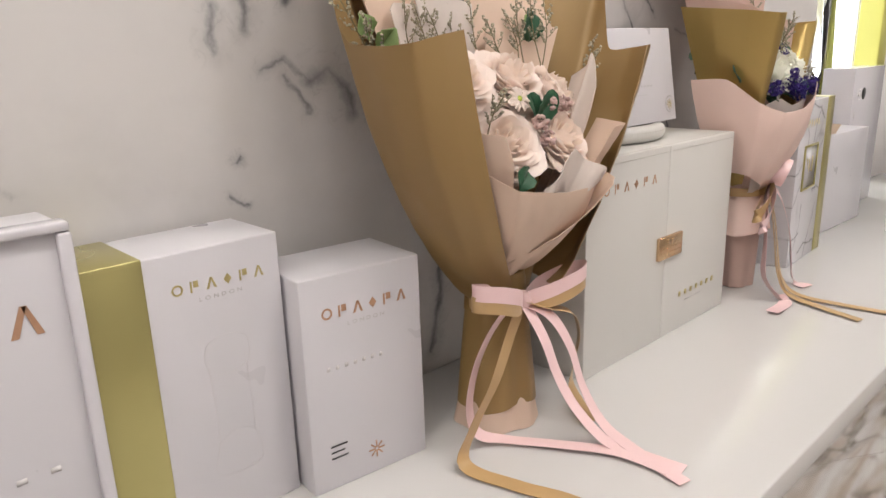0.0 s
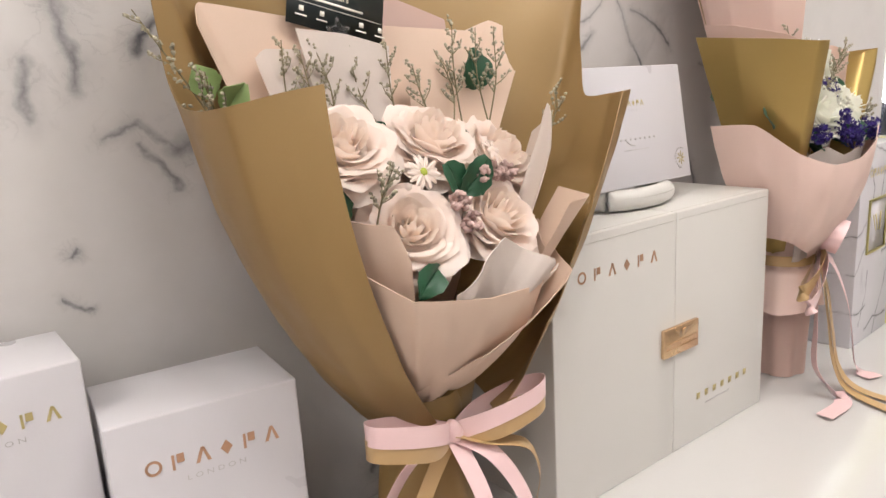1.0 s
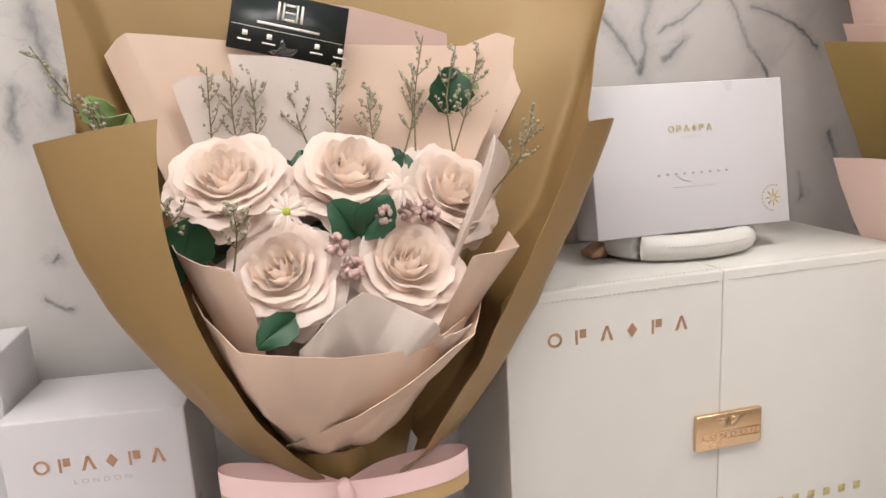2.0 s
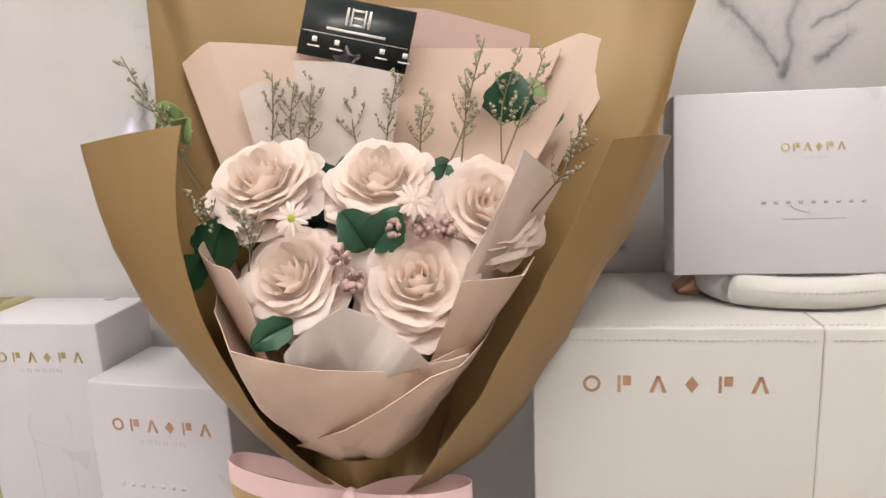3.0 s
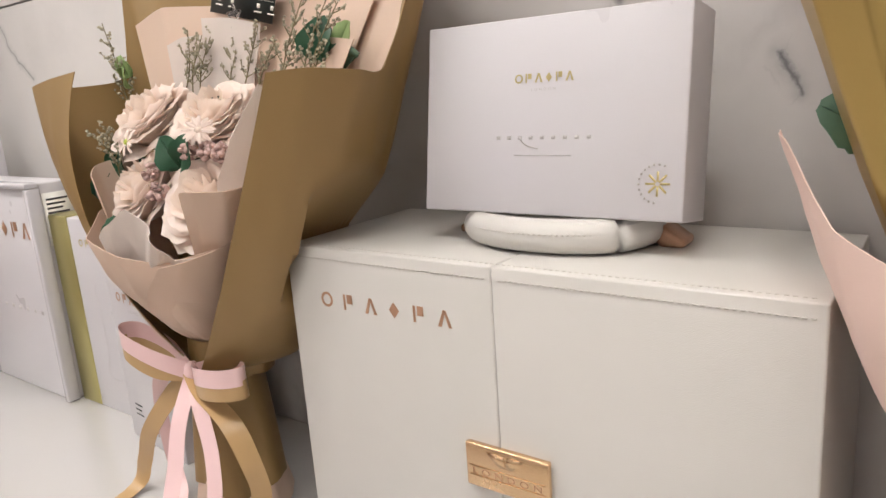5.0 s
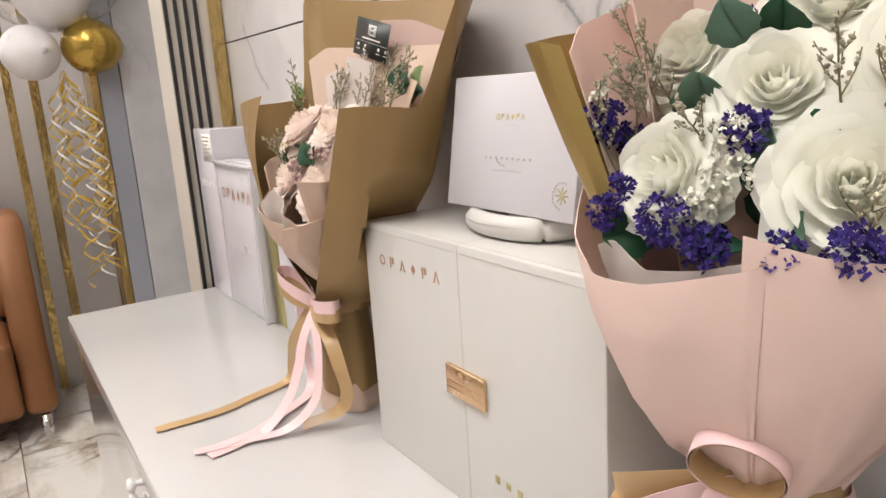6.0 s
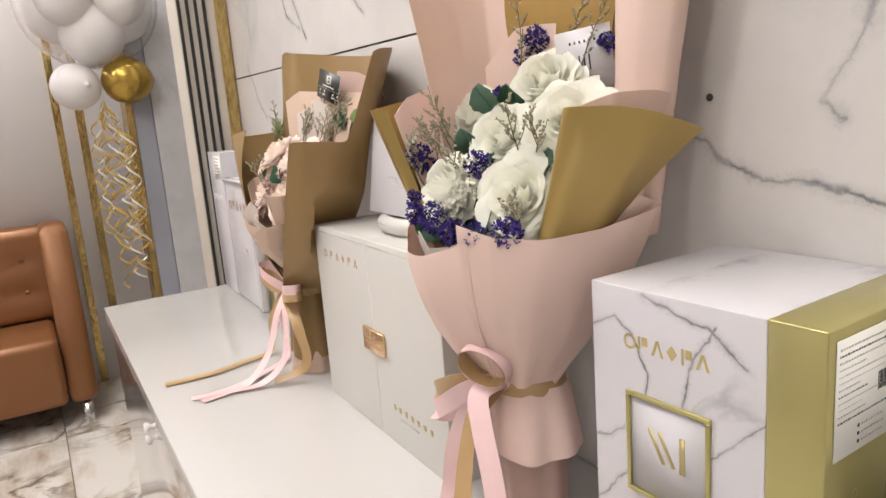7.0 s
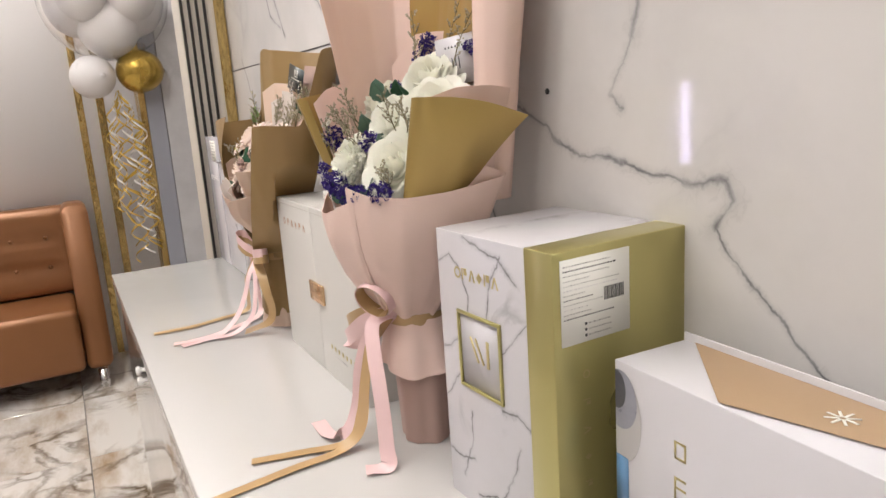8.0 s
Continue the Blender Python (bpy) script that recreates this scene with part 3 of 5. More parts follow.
lb = part("label", block(.2202, .2208, .014, .050, .215, .285), M_STICKER, case, "white paper label")
part("print", bars([(.002, .03 - (i % 3) * .004, .1 - i * .006, .1025 - i * .006) for i in range(9)]), M_INK, lb, "small black print", Matrix.Translation((.2208, .016, .175)) @ Matrix.Rotation(math.pi / 2, 4, "Z"))

tall = carton("glossy_box", pose(-0.237, 0.528, TOP), 0.13, 0.075, 0.362, M_GLOSSBOX, "tall glossy white box at the end of the counter")
marks(.02, .115, .24, .254, M_PALEINK, tall, "pale mark")
lb = part("label", block(.062, .128, -.001, -.0003, .295, .352), M_STICKER, tall, "white paper label")
part("print", bars([(.066, .12 - (i % 3) * .008, .344 - i * .008, .347 - i * .008) for i in range(6)], -.001), M_GREYINK, lb, "small grey print")

# box with a gold sleeve
gold = carton("sleeved_box", pose(0.127, 0.545, TOP), 0.164, 0.082, 0.256, M_CARTON, "white card box with a gold sleeve along one side")
part("sleeve", block(-.0012, .046, -.0012, .0832, .0005, .2572, .0012), M_GOLDCARD, gold, "gold foil sleeve")
marks(.066, .148, .2205, .230, M_GOLDINK, gold, "gold foil mark")
lettering("LONDON", .088, .126, .2115, .2150, M_PRINTGREY, gold, label="pale grey printed word")
drawing = tube([(.085 + .042 * u, -.0004, .16 + .018 * w) for u, w in [(0, 0), (.1, .7), (.5, 1), (.9, .7), (1, 0), (.9, -.7), (.5, -1), (.1, -.7), (0, 0)]], .00012, n=32, k=4)
for px in (.088, .122):
    tube([(px, -.0006, .155), (px + .002, -.0006, .11), (px + .002, -.0006, .08)], .00012, n=6, k=4, bm=drawing)
tube([(.09, -.0006, .08), (.105, -.0006, .088), (.124, -.0006, .08), (.127, -.0006, .05), (.085, -.0006, .05), (.09, -.0006, .08)], .00012, n=20, k=4, bm=drawing)
part("line_drawing", drawing, M_PALEINK, gold, "embossed outline of a device")

# small box
small = carton("small_box", pose(0.2915, 0.520, TOP, 0, 0, -6), 0.130, 0.088, 0.214, M_CARTON, "white card box with rose gold print beside the bouquet", lid=0.0)
marks(.021, .113, .1725, .1835, M_ROSEGOLD, small, "rose gold foil mark")
lettering("LONDON", .047, .087, .1622, .1660, M_PRINTGREY, small, label="pale grey printed word")
part("print", bars([(.022 + i * .0095, .0255 + i * .0095, .122, .126) for i in range(7)]), M_PALEINK, small, "grey print")
part("print", bars([(.02, .038 - (i % 2) * .003, .044 - i * .0062, .0458 - i * .0062) for i in range(3)]), M_INK, small, "small black print")
part("emblem", burst(.070, .025, .009), M_ROSEGOLD, small, "rose gold flower mark")

# big leatherette box
BX = 0.376
big = thing("leatherette_box", pose(0.66, 0.478, TOP), "large white leatherette presentation box with two doors", "box", "product boxes")
part("door", block(0, BX / 2 - .0003, 0, .156, 0, .274, .0014, 3), M_LEATHER, big)
part("door", block(BX / 2 + .0003, BX, 0, .156, 0, .274, .0014, 3), M_LEATHER, big)
part("inner_gap", block(BX / 2 - .002, BX / 2 + .002, .0015, .153, .003, .2715), M_SEAM, big, "dark seam between the doors")
st = bmesh.new()
for i in range(92):
    x = .006 + i * .00398
    if abs(x - BX / 2) > .005:
        merge(st, block(x, x + .0024, -.0006, .0004, .2655, .2662))
for i in range(88):
    x = .006 + i * .00415
    merge(st, block(x, x + .0024, .006, .0068, .2736, .2744))
part("stitching", st, M_STITCH, big, "thread stitching along the edges")
marks(.034, .156, .2285, .2405, M_ROSEGOLD, big, "rose gold foil mark")
part("print", bars([(.232 + i * .0165, .239 + i * .0165, .050 + .0, .0575) for i in range(7)], -.0003), M_GOLDINK, big, "pale gold letters worn thin")
part("print", bars([(.25, .30, .040, .042)], -.0003), M_PALEINK, big, "pale line of print")
plate = part("clasp_plate", block(.163, .226, -.005, .0, .119, .151, .0012), M_PLATE, big, "rose gold metal plate")
relief = bars([(.166, .2235, .1345, .1350), (.166, .2235, .1275, .1280)], -.005, .0005)
for x0, x1 in ((.180, .1935), (.1955, .209)):
    tip = block(x0, x1, -.0056, -.005, .1385, .1475)
    for v in tip.verts:
        if v.co.z < .14:
            v.co.x = .1945 + (v.co.x - .1945) * .35
    merge(relief, tip)
part("plate_relief", relief, M_PLATE, plate, "raised chevron and rules")
lettering("LONDON", .1685, .221, .1290, .1335, M_ROSEGOLD, plate, y=-.0051, label="engraved word on the plate")

# carrying handle on the lid of the big box
hand = thing("carrying_handle", pose(0.856, 0.545, 1.0242), "white padded leatherette handle with rose gold brackets on the box", "handle")
pts = [(-.068, .030, .012), (-.067, .008, .012), (-.055, -.012, .012), (-.03, -.023, .012), (0, -.0265, .012), (.03, -.023, .012), (.055, -.012, .012), (.067, .008, .012), (.068, .030, .012)]
pts = [(x * .90, y, z) for x, y, z in pts]
pad = tube(pts, .0113, n=48, k=14)
for v in pad.verts:
    v.co.z = max(v.co.z, .0006)
part("pad", pad, M_LEATHER, hand)
sb = bmesh.new()
for q in spline([(x * 1.0, y - .0117, z + .003) for x, y, z in pts[1:-1]], 44)[::1]:
    merge(sb, block(q[0] - .0008, q[0] + .0008, q[1] - .0003, q[1] + .0006, q[2] - .0003, q[2] + .0003))
part("stitching", sb, M_STITCH, hand)
for sgn in (-1, 1):
    br = bmesh.new()
    merge(br, block(sgn * .063 - .007, sgn * .063 + .007, .022, .036, 0, .0235, .003))
    f = block(sgn * .077 - .009, sgn * .077 + .009, .014, .036, 0, .006, .002)
    for v in f.verts:
        if v.co.x * sgn < .077:
            v.co.z *= 2.6
    merge(br, f)
    part("bracket", br, M_ROSEGOLD, hand, "polished rose gold bracket")

# leaning box on the handle
lean = thing("leaning_box", pose(0.762, 0.528, 1.0475, -9, 0, 0), "white rigid box with gold print leaning on the handle", "box", "product boxes")
part("body", block(0, .189, .0, .042, 0, .129, .0012), M_CARTON, lean)
marks(.073, .116, .0865, .0925, M_GOLDINK, lean, "gold foil mark")
lettering("LONDON", .0855, .1035, .0812, .0830, M_PRINTGREY, lean, label="pale grey printed word")
part("print", bars([(.060 + i * .0083, .0629 + i * .0083, .0498, .0520) for i in range(9)]), M_PRINTGREY, lean, "grey print")
part("print", bars([(.074, .116, .039, .0395)]), M_PRINTGREY, lean, "thin line of print")
swoosh = tube([(.079, -.0006, .049), (.084, -.0006, .0455), (.092, -.0006, .0435)], .0004, n=8, k=4)
part("swoosh", swoosh, M_GREYINK, lean)
part("emblem", burst(.173, .0225, .0075), M_GOLDINK, lean, "gold flower mark")
ringm = bmesh.new()
for i in range(13):
    a = math.radians(70 + i * 16)
    b = block(-.0006, .0006, -.0008, -.0004, -.0006, .0006)
    bmesh.ops.translate(b, verts=b.verts, vec=(.173 + .0115 * math.cos(a), 0, .0225 + .0115 * math.sin(a)))
    merge(ringm, b)
part("print", ringm, M_GREYINK, lean, "tiny ring of print")

# marbled box with gold side
mar = thing("marbled_box", pose(1.288, 0.475, TOP, 0, 0, 3), "white marble-print box with a gold sleeve and paper label", "box", "product boxes")
part("body", block(0, .148, 0, .163, 0, .299, .001), M_BOXMARBLE, mar)
part("sleeve", block(.1485, .186, -.0008, .1638, .0003, .2995, .001), M_GOLDCARD, mar, "gold foil sleeve")
marks(.032, .108, .252, .264, M_GOLDINK, mar, "gold foil mark")
fr = bmesh.new()
for a in [(.035, .109, .137, .1405), (.035, .109, .216, .2195), (.035, .0385, .1405, .216), (.1055, .109, .1405, .216)]:
    merge(fr, block(a[0], a[1], -.003, 0, a[2], a[3], .0008))
part("square_frame", fr, M_GOLDCARD, mar, "raised gold square frame")
part("window_card", block(.0385, .1055, -.0006, 0, .1405, .216), M_GLOSSBOX, mar, "plain white inset")
mk = bmesh.new()
for i, (a, b) in enumerate([(.056, .068), (.066, .076)]):
    q = block(-.0015, .0015, -.0012, -.0006, -.014, .014)
    bmesh.ops.rotate(q, verts=q.verts, cent=(0, 0, 0), matrix=Matrix.Rotation(radians(-28), 3, "Y"))
    bmesh.ops.translate(q, verts=q.verts, vec=((a + b) / 2, 0, .182))
    merge(mk, q)
merge(mk, block(.083, .0875, -.0012, -.0006, .168, .196))
part("emblem", mk, M_GOLDINK, mar, "gold strokes")
side = Matrix.Translation((.1862, .004, 0)) @ Matrix.Rotation(math.pi / 2, 4, "Z")
lb = part("label", block(.003, .083, -.0008, -.0002, .216, .292), M_STICKER, mar, "white printed paper label", side)
def print_line(x0, x1, z, h, seed):
    """A line of unreadable print: short bars of uneven length."""
    rnd, x, out = random.Random(seed), x0, []
    while x < x1:
        w = rnd.uniform(.0007, .0026)
        out.append((x, min(x1, x + w), z, z + h * rnd.uniform(.75, 1)))
        x += w + .0013
    return out


for i, (x1, h, ink) in enumerate([(.060, .0013, M_GREYINK), (.066, .0015, M_INK), (.058, .0012, M_GREYINK), (.036, .0010, M_GREYINK), (.070, .0010, M_GREYINK), (.068, .0010, M_PALEINK), (.030, .0010, M_GREYINK), (.040, .0011, M_INK), (.066, .0009, M_GREYINK), (.034, .0009, M_PALEINK), (.038, .0009, M_GREYINK), (.064, .0013, M_INK)]):
    part("print", bars(print_line(.006, x1, .2855 - i * .0042, h, i), -.0008), ink, lb, "line of small print")["kind"] = "stuff"
part("barcode", bars([(.052 + i * .0016, .0527 + i * .0016 + (i % 3) * .0002, .249, .261) for i in range(15)], -.0008), M_INK, lb, "black barcode stripes")["kind"] = "stuff"
for i in range(3):
    part("print", bars(print_line(.034, .060, .2315 - i * .0052, .0015, 40 + i), -.0008), M_GREYINK, lb, "line of small print")["kind"] = "stuff"
    part("print", lathe([(0, -.0003), (.0014, -.0003), (.0014, 0), (0, 0)], 12), M_INK, lb, "small black dot", Matrix.Translation((.0305, -.0009, .2322 - i * .0052)) @ Matrix.Rotation(math.pi / 2, 4, "X"))
marks(-.07, .07, -.004, .004, M_GOLDINK, mar, "embossed gold mark", side @ Matrix.Translation((.03, -.0002, .12)) @ Matrix.Rotation(math.pi / 2, 4, "Y"))

# box with slanted lid panels
dl = thing("slant_lid_box", pose(1.505, 0.522, TOP, 0, 0, -2), "white box with brown triangle panels and a device picture", "box", "product boxes")
part("body", block(0, .30, 0, .078, 0, .209, .001), M_CARTON, dl)
tri = bmesh.new()
vs = [tri.verts.new(p) for p in [(.013, .077, .2105), (.108, .0015, .2105), (.298, .058, .2105), (.298, .077, .2105)]]
tri.faces.new(vs)
M_TAN = surface("tan_print", (0.36, 0.24, 0.14), 0.4, vary=0.05)
part("brown_panel", tri, M_TAN, dl, "brown printed panel")
lf = block(.0, .30, .0775, .0795, .17, .2165, .0006)
part("lid_edge", lf, M_CARTON, dl, "white raised lid edge")
bb = burst(0, 0, .011, 0, 8)
bmesh.ops.rotate(bb, verts=bb.verts, cent=(0, 0, 0), matrix=Matrix.Rotation(-math.pi / 2, 3, "X"))
part("emblem", bb, M_WHITEINK, dl, "white flower mark", Matrix.Translation((.17, .045, .2112)))
M_DEVBLUE = surface("blue_print", (0.12, 0.25, 0.42), 0.35, vary=0.1)
M_DEVGREY = surface("grey_print", (0.28, 0.28, 0.32), 0.3, vary=0.2, scale=80)
M_DEVDARK = surface("dark_grey_print", (0.07, 0.07, 0.08), 0.3, vary=0.3, scale=120)


def cut_disc(cx, cz, rx, rz, y, edge=.0012, n=36):
    """A flat printed oval that the side of the box cuts off."""
    bm = bmesh.new()
    bm.faces.new([bm.verts.new((max(edge, cx + rx * math.cos(2 * math.pi * k / n)), y, cz - rz * math.sin(2 * math.pi * k / n))) for k in range(n)])
    bmesh.ops.remove_doubles(bm, verts=bm.verts, dist=1e-6)
    return bm


for cx, cz, rx, rz, y, mt, w in [(.008, .160, .024, .040, -.0003, M_PRINTGREY, "pale grey printed device"), (.007, .176, .020, .026, -.0005, M_DEVGREY, "grey printed device ring"), (.003, .184, .011, .017, -.0007, M_DEVDARK, "dark printed lens")] :
    part("device_picture", cut_disc(cx, cz, rx, rz, y), mt, dl, w)
part("device_picture", block(.0015, .016, -.0008, -.0001, .075, .125), M_DEVBLUE, dl, "blue printed panel")
part("emblem", bars([(.068, .07, .15, .165), (.07, .08, .163, .165), (.078, .08, .15, .165), (.068, .08, .15, .152), (.068, .08, .125, .127), (.068, .07, .115, .135), (.07, .08, .133, .135)]), M_GOLDINK, dl, "gold print")

# far end of the counter
far = carton("icon_box", pose(1.83, 0.56, TOP), 0.22, 0.07, 0.335, M_GLOSSBOX, "white box with black round icons at the counter's far end")
part("icon", lathe([(0, 0), (.014, 0), (.014, .0004), (0, .0004)], 24), M_INK, far, "black round icon", Matrix.Translation((.075, -.0002, .275)) @ Matrix.Rotation(math.pi / 2, 4, "X"))
part("icon", bars([(.03, .055, .262, .264), (.03, .055, .285, .287), (.03, .032, .264, .285), (.053, .055, .264, .285), (.037, .048, .27, .279)]), M_PALEINK, far, "grey square icon")
part("print", bars([(.02, .022, .05 + i * .028, .068 + i * .028) for i in range(7)]), M_GREYINK, far, "column of grey print")
jar = thing("cream_jar", pose(1.70, 0.40, TOP), "small white plastic jar with a lid on the counter", "jar")
part("body", lathe([(0, 0), (.024, 0), (.026, .002), (.026, .03), (.024, .032), (0, .032)]), M_JAR, jar)
part("lid", lathe([(0, .0325), (.027, .0325), (.0275, .034), (.0275, .052), (.025, .054), (0, .054)]), M_JAR, jar, "white screw lid")


# ---- flowers ----
def petal_rows(R, H, neck, half, curl, seed, nu=12, nv=10):
    """One petal as a patch of a cup: rim radius R at height H, its ruffled edge turned back by curl, with a point in the middle."""
    p0, p1, p2 = Vector((.30 * R + .001, -.024)), Vector((neck * R, -.015 + .2 * H)), Vector((R, H))
    lean = .5 * noise.noise(Vector((seed * 1.7, 3.1, 0)))
    rows = []
    for j in range(nv + 1):
        row = []
        for i in range(nu + 1):
            u = 2 * i / nu - 1
            tip = 1 - .24 * abs(u) ** 2.0 + .045 * max(0.0, 1 - abs(u - lean) * 2.2) + .03 * noise.noise(Vector((u * 2.7 + seed, seed, 0)))
            v = j / nv * tip
            p = p0 * (1 - v) ** 2 + p1 * 2 * v * (1 - v) + p2 * v * v
            back = max(0.0, v - .60) / .40
            side = 1 + .9 * abs(u - lean * .6)
            r = p.x + curl * back ** 1.6 * side
            z = p.y - curl * .85 * back ** 2.4 * side
            r *= 1 + .07 * u
            ruffle = R * (.05 + .085 * v * v) * v
            r += ruffle * noise.noise(Vector((u * 2.3 + seed, v * 1.6, seed * 3.1)))
            z += ruffle * 1.1 * noise.noise(Vector((u * 3.1 + seed * 5, v * 1.3, 7.7)))
            a = u * half * (.62 + .38 * math.sin(math.pi * min(1, v * .72 + .12)))
            row.append(Vector((r * math.cos(a), r * math.sin(a), z)))
        rows.append(row)
    return rows


def petal_mesh(name, material, *a):
    bm = grid_bm(petal_rows(*a))
    for f in bm.faces:
        f.smooth = True
    me = bpy.data.meshes.new(name)
    bm.to_mesh(me)
    bm.free()
    me.materials.append(material)
    return me


LAYERS = [  # count, rim radius, rim height, neck, half angle, curl
    (3, .0048, .0128, 1.22, 1.45, .0012),
    (4, .0074, .0132, 1.20, 1.25, .0022),
    (5, .0102, .0128, 1.12, 1.15, .0036),
    (5, .0140, .0116, 1.02, 1.10, .0052),
    (6, .0183, .0096, .94, 1.05, .0064),
    (6, .0228, .0066, .88, 1.0, .0056),
    (6, .0260, .0022, .80, .98, .0064),
    (7, .0285, -.0035, .70, .92, .0068),
]


def petal_kit(material, heart, tall=1.0):
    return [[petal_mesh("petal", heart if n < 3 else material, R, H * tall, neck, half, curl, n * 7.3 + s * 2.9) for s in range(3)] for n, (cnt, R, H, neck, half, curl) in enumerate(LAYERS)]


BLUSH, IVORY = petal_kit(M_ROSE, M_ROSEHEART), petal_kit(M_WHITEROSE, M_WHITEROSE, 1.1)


def rose(parent, kit, material, at, axis, size, seed, label):
    """A rose: a tight heart, and petals in rings that open outwards."""
    rnd = random.Random(seed)
    heart = bmesh.new()
    for i in range(5):
        turn = Matrix.Rotation(i * 2.4, 3, "Z")
        grid_bm([[turn @ p for p in row] for row in petal_rows(.0016 + i * .0009, .0118 + .0003 * (i % 3), 1.3, 1.5, .0003, seed + i, 7, 5)], heart)
    merge(heart, lathe([(0, -.024), (.012, -.022), (.020, -.013), (.0240, -.002), (.0230, -.003), (.017, -.003), (0, -.002)], 24))
    q = Vector(axis).normalized().to_track_quat("Z", "Y").to_matrix().to_4x4()
    m = Matrix.Translation(at) @ q @ Matrix.Rotation(rnd.uniform(0, 6.3), 4, "Z") @ Matrix.Scale(size, 4)
    core = part("rose", heart, material, parent, label, m)
    for n, layer in enumerate(LAYERS):
        base = rnd.uniform(0, 6.3)
        for i in range(layer[0]):
            a = base + 2 * math.pi * (i + rnd.uniform(-.14, .14)) / layer[0]
            loose = .25 + n / len(LAYERS)
            pm = Matrix.Rotation(a, 4, "Z") @ Matrix.Translation((0, 0, rnd.uniform(-.0012, .0010) * loose)) @ Matrix.Rotation(rnd.uniform(-.08, .11) * loose, 4, "Y") @ Matrix.Rotation(rnd.uniform(-.10, .10) * loose, 4, "X") @ Matrix.Scale(rnd.uniform(.95, 1.06), 4)
            place("petal", kit[n][rnd.randrange(3)], core, m=pm)
    return core


def leaf_bm(L, W, fold=0.25, droop=0.3, n=10, seed=0.0):
    """A leaf with a sunk midrib, side veins as shallow waves and an uneven edge."""
    rows = []
    for j in range(n + 1):
        v = j / n
        w = W * math.sin(math.pi * min(1, v * .93 + .035)) ** 0.75 * (1 + .07 * math.sin(j * 2.3 + seed))
        c = Vector((.10 * L * math.sin(v * 2 + seed) * v, L * v, -droop * L * v * v))
        row = []
        for u in (-1, -.66, -.33, -.07, 0, .07, .33, .66, 1):
            vein = .0005 * math.cos((v * 6 - abs(u) * 1.6) * 2 * math.pi) * min(1, abs(u) * 3) * (1 - abs(u))
            rib = -.0009 if u == 0 else 0.0
            curl = .0030 * abs(u) ** 2 * math.sin(v * 5 + seed + u)
            row.append(c + Vector((u * w, 0, abs(u) * w * fold + vein + rib + curl)))
        rows.append(row)
    return grid_bm(rows)


def leaf(parent, at, toward, L, W, material, label="", up=(0, -.5, 1), fold=.25, droop=.25):
    y = Vector(toward).normalized()
    x = y.cross(Vector(up)).normalized()
    z = x.cross(y)
    m = Matrix.Translation(at) @ Matrix((x, y, z)).transposed().to_4x4()
    return thicken(part("leaf", leaf_bm(L, W, fold, droop, seed=at[0] * 311 + at[2] * 97), material, parent, label, m), .0006)


def foliage(parent, cx, cz, rx, rz, y, count, seed, mats, facing=(0, -1, .35)):
    """Leaves packed behind the blooms, each turned its own way."""
    rnd = random.Random(seed)
    for i in range(count):
        a, r = rnd.uniform(0, 2 * math.pi), math.sqrt(rnd.random())
        at = (cx + rx * r * math.cos(a), y + rnd.uniform(-.012, .012), cz + rz * r * math.sin(a))
        to = (math.cos(a) + rnd.uniform(-.6, .6), rnd.uniform(-.15, .3), math.sin(a) * .8 + rnd.uniform(-.3, .6))
        up = (facing[0] + rnd.uniform(-.5, .5), facing[1], facing[2] + rnd.uniform(-.4, .5))
        L = rnd.uniform(.021, .031)
        leaf(parent, at, to, L, L * rnd.uniform(.33, .5), mats[i % len(mats)], up=up, fold=rnd.uniform(.1, .4), droop=rnd.uniform(.1, .5))


def bud(bm, p, r, rnd):
    """A small faceted bud."""
    m = Matrix.Translation(p) @ Euler((rnd.uniform(0, 3), rnd.uniform(0, 3), 0)).to_matrix().to_4x4() @ Matrix.Diagonal((r, r, r * 1.5, 1))
    bmesh.ops.create_icosphere(bm, subdivisions=1, radius=1, matrix=m)


def sprig(parent, foot, tip, seed, name="sprig", stem=M_SPRIG, heads=M_BUD, branches=9, reach=.026, r=.0014, dense=6, label=""):
    """A dried spray: a bent stem, side twigs, and many small buds along them."""
    rnd = random.Random(seed)
    foot, tip = Vector(foot), Vector(tip)
    mid = foot.lerp(tip, .5) + Vector((rnd.uniform(-1, 1), rnd.uniform(-1, 1), 0)) * .008
    c = [Vector(p) for p in spline([foot, mid, tip], 12)]
    bm = tube(c[::3], .0008, .0004, n=12, k=5)
    hd = bmesh.new()
    ax = (tip - foot).normalized()
    for b in range(branches):
        s = .35 + .65 * b / branches
        o = c[min(12, int(s * 12))]
        side = ax.orthogonal().normalized()
        side = Matrix.Rotation(b * 2.4 + rnd.uniform(-.5, .5), 3, ax) @ side
        ln = reach * (1.15 - .75 * s) * rnd.uniform(.7, 1.2)
        e = o + (side * .62 + ax * .9).normalized() * ln
        tube([o, o.lerp(e, .5) + side * ln * .1, e], .0005, .0003, n=4, k=4, bm=bm)
        for i in range(dense):
            p = o.lerp(e, .3 + .75 * i / dense) + Vector((rnd.uniform(-1, 1), rnd.uniform(-1, 1), rnd.uniform(-1, 1))) * r * 1.1
            bud(hd, p, r * rnd.uniform(.6, 1.15), rnd)
    st = part(name, bm, stem, parent, label)
    h = part("bud_spray", hd, heads, st)
    h["kind"] = "stuff"
    return st


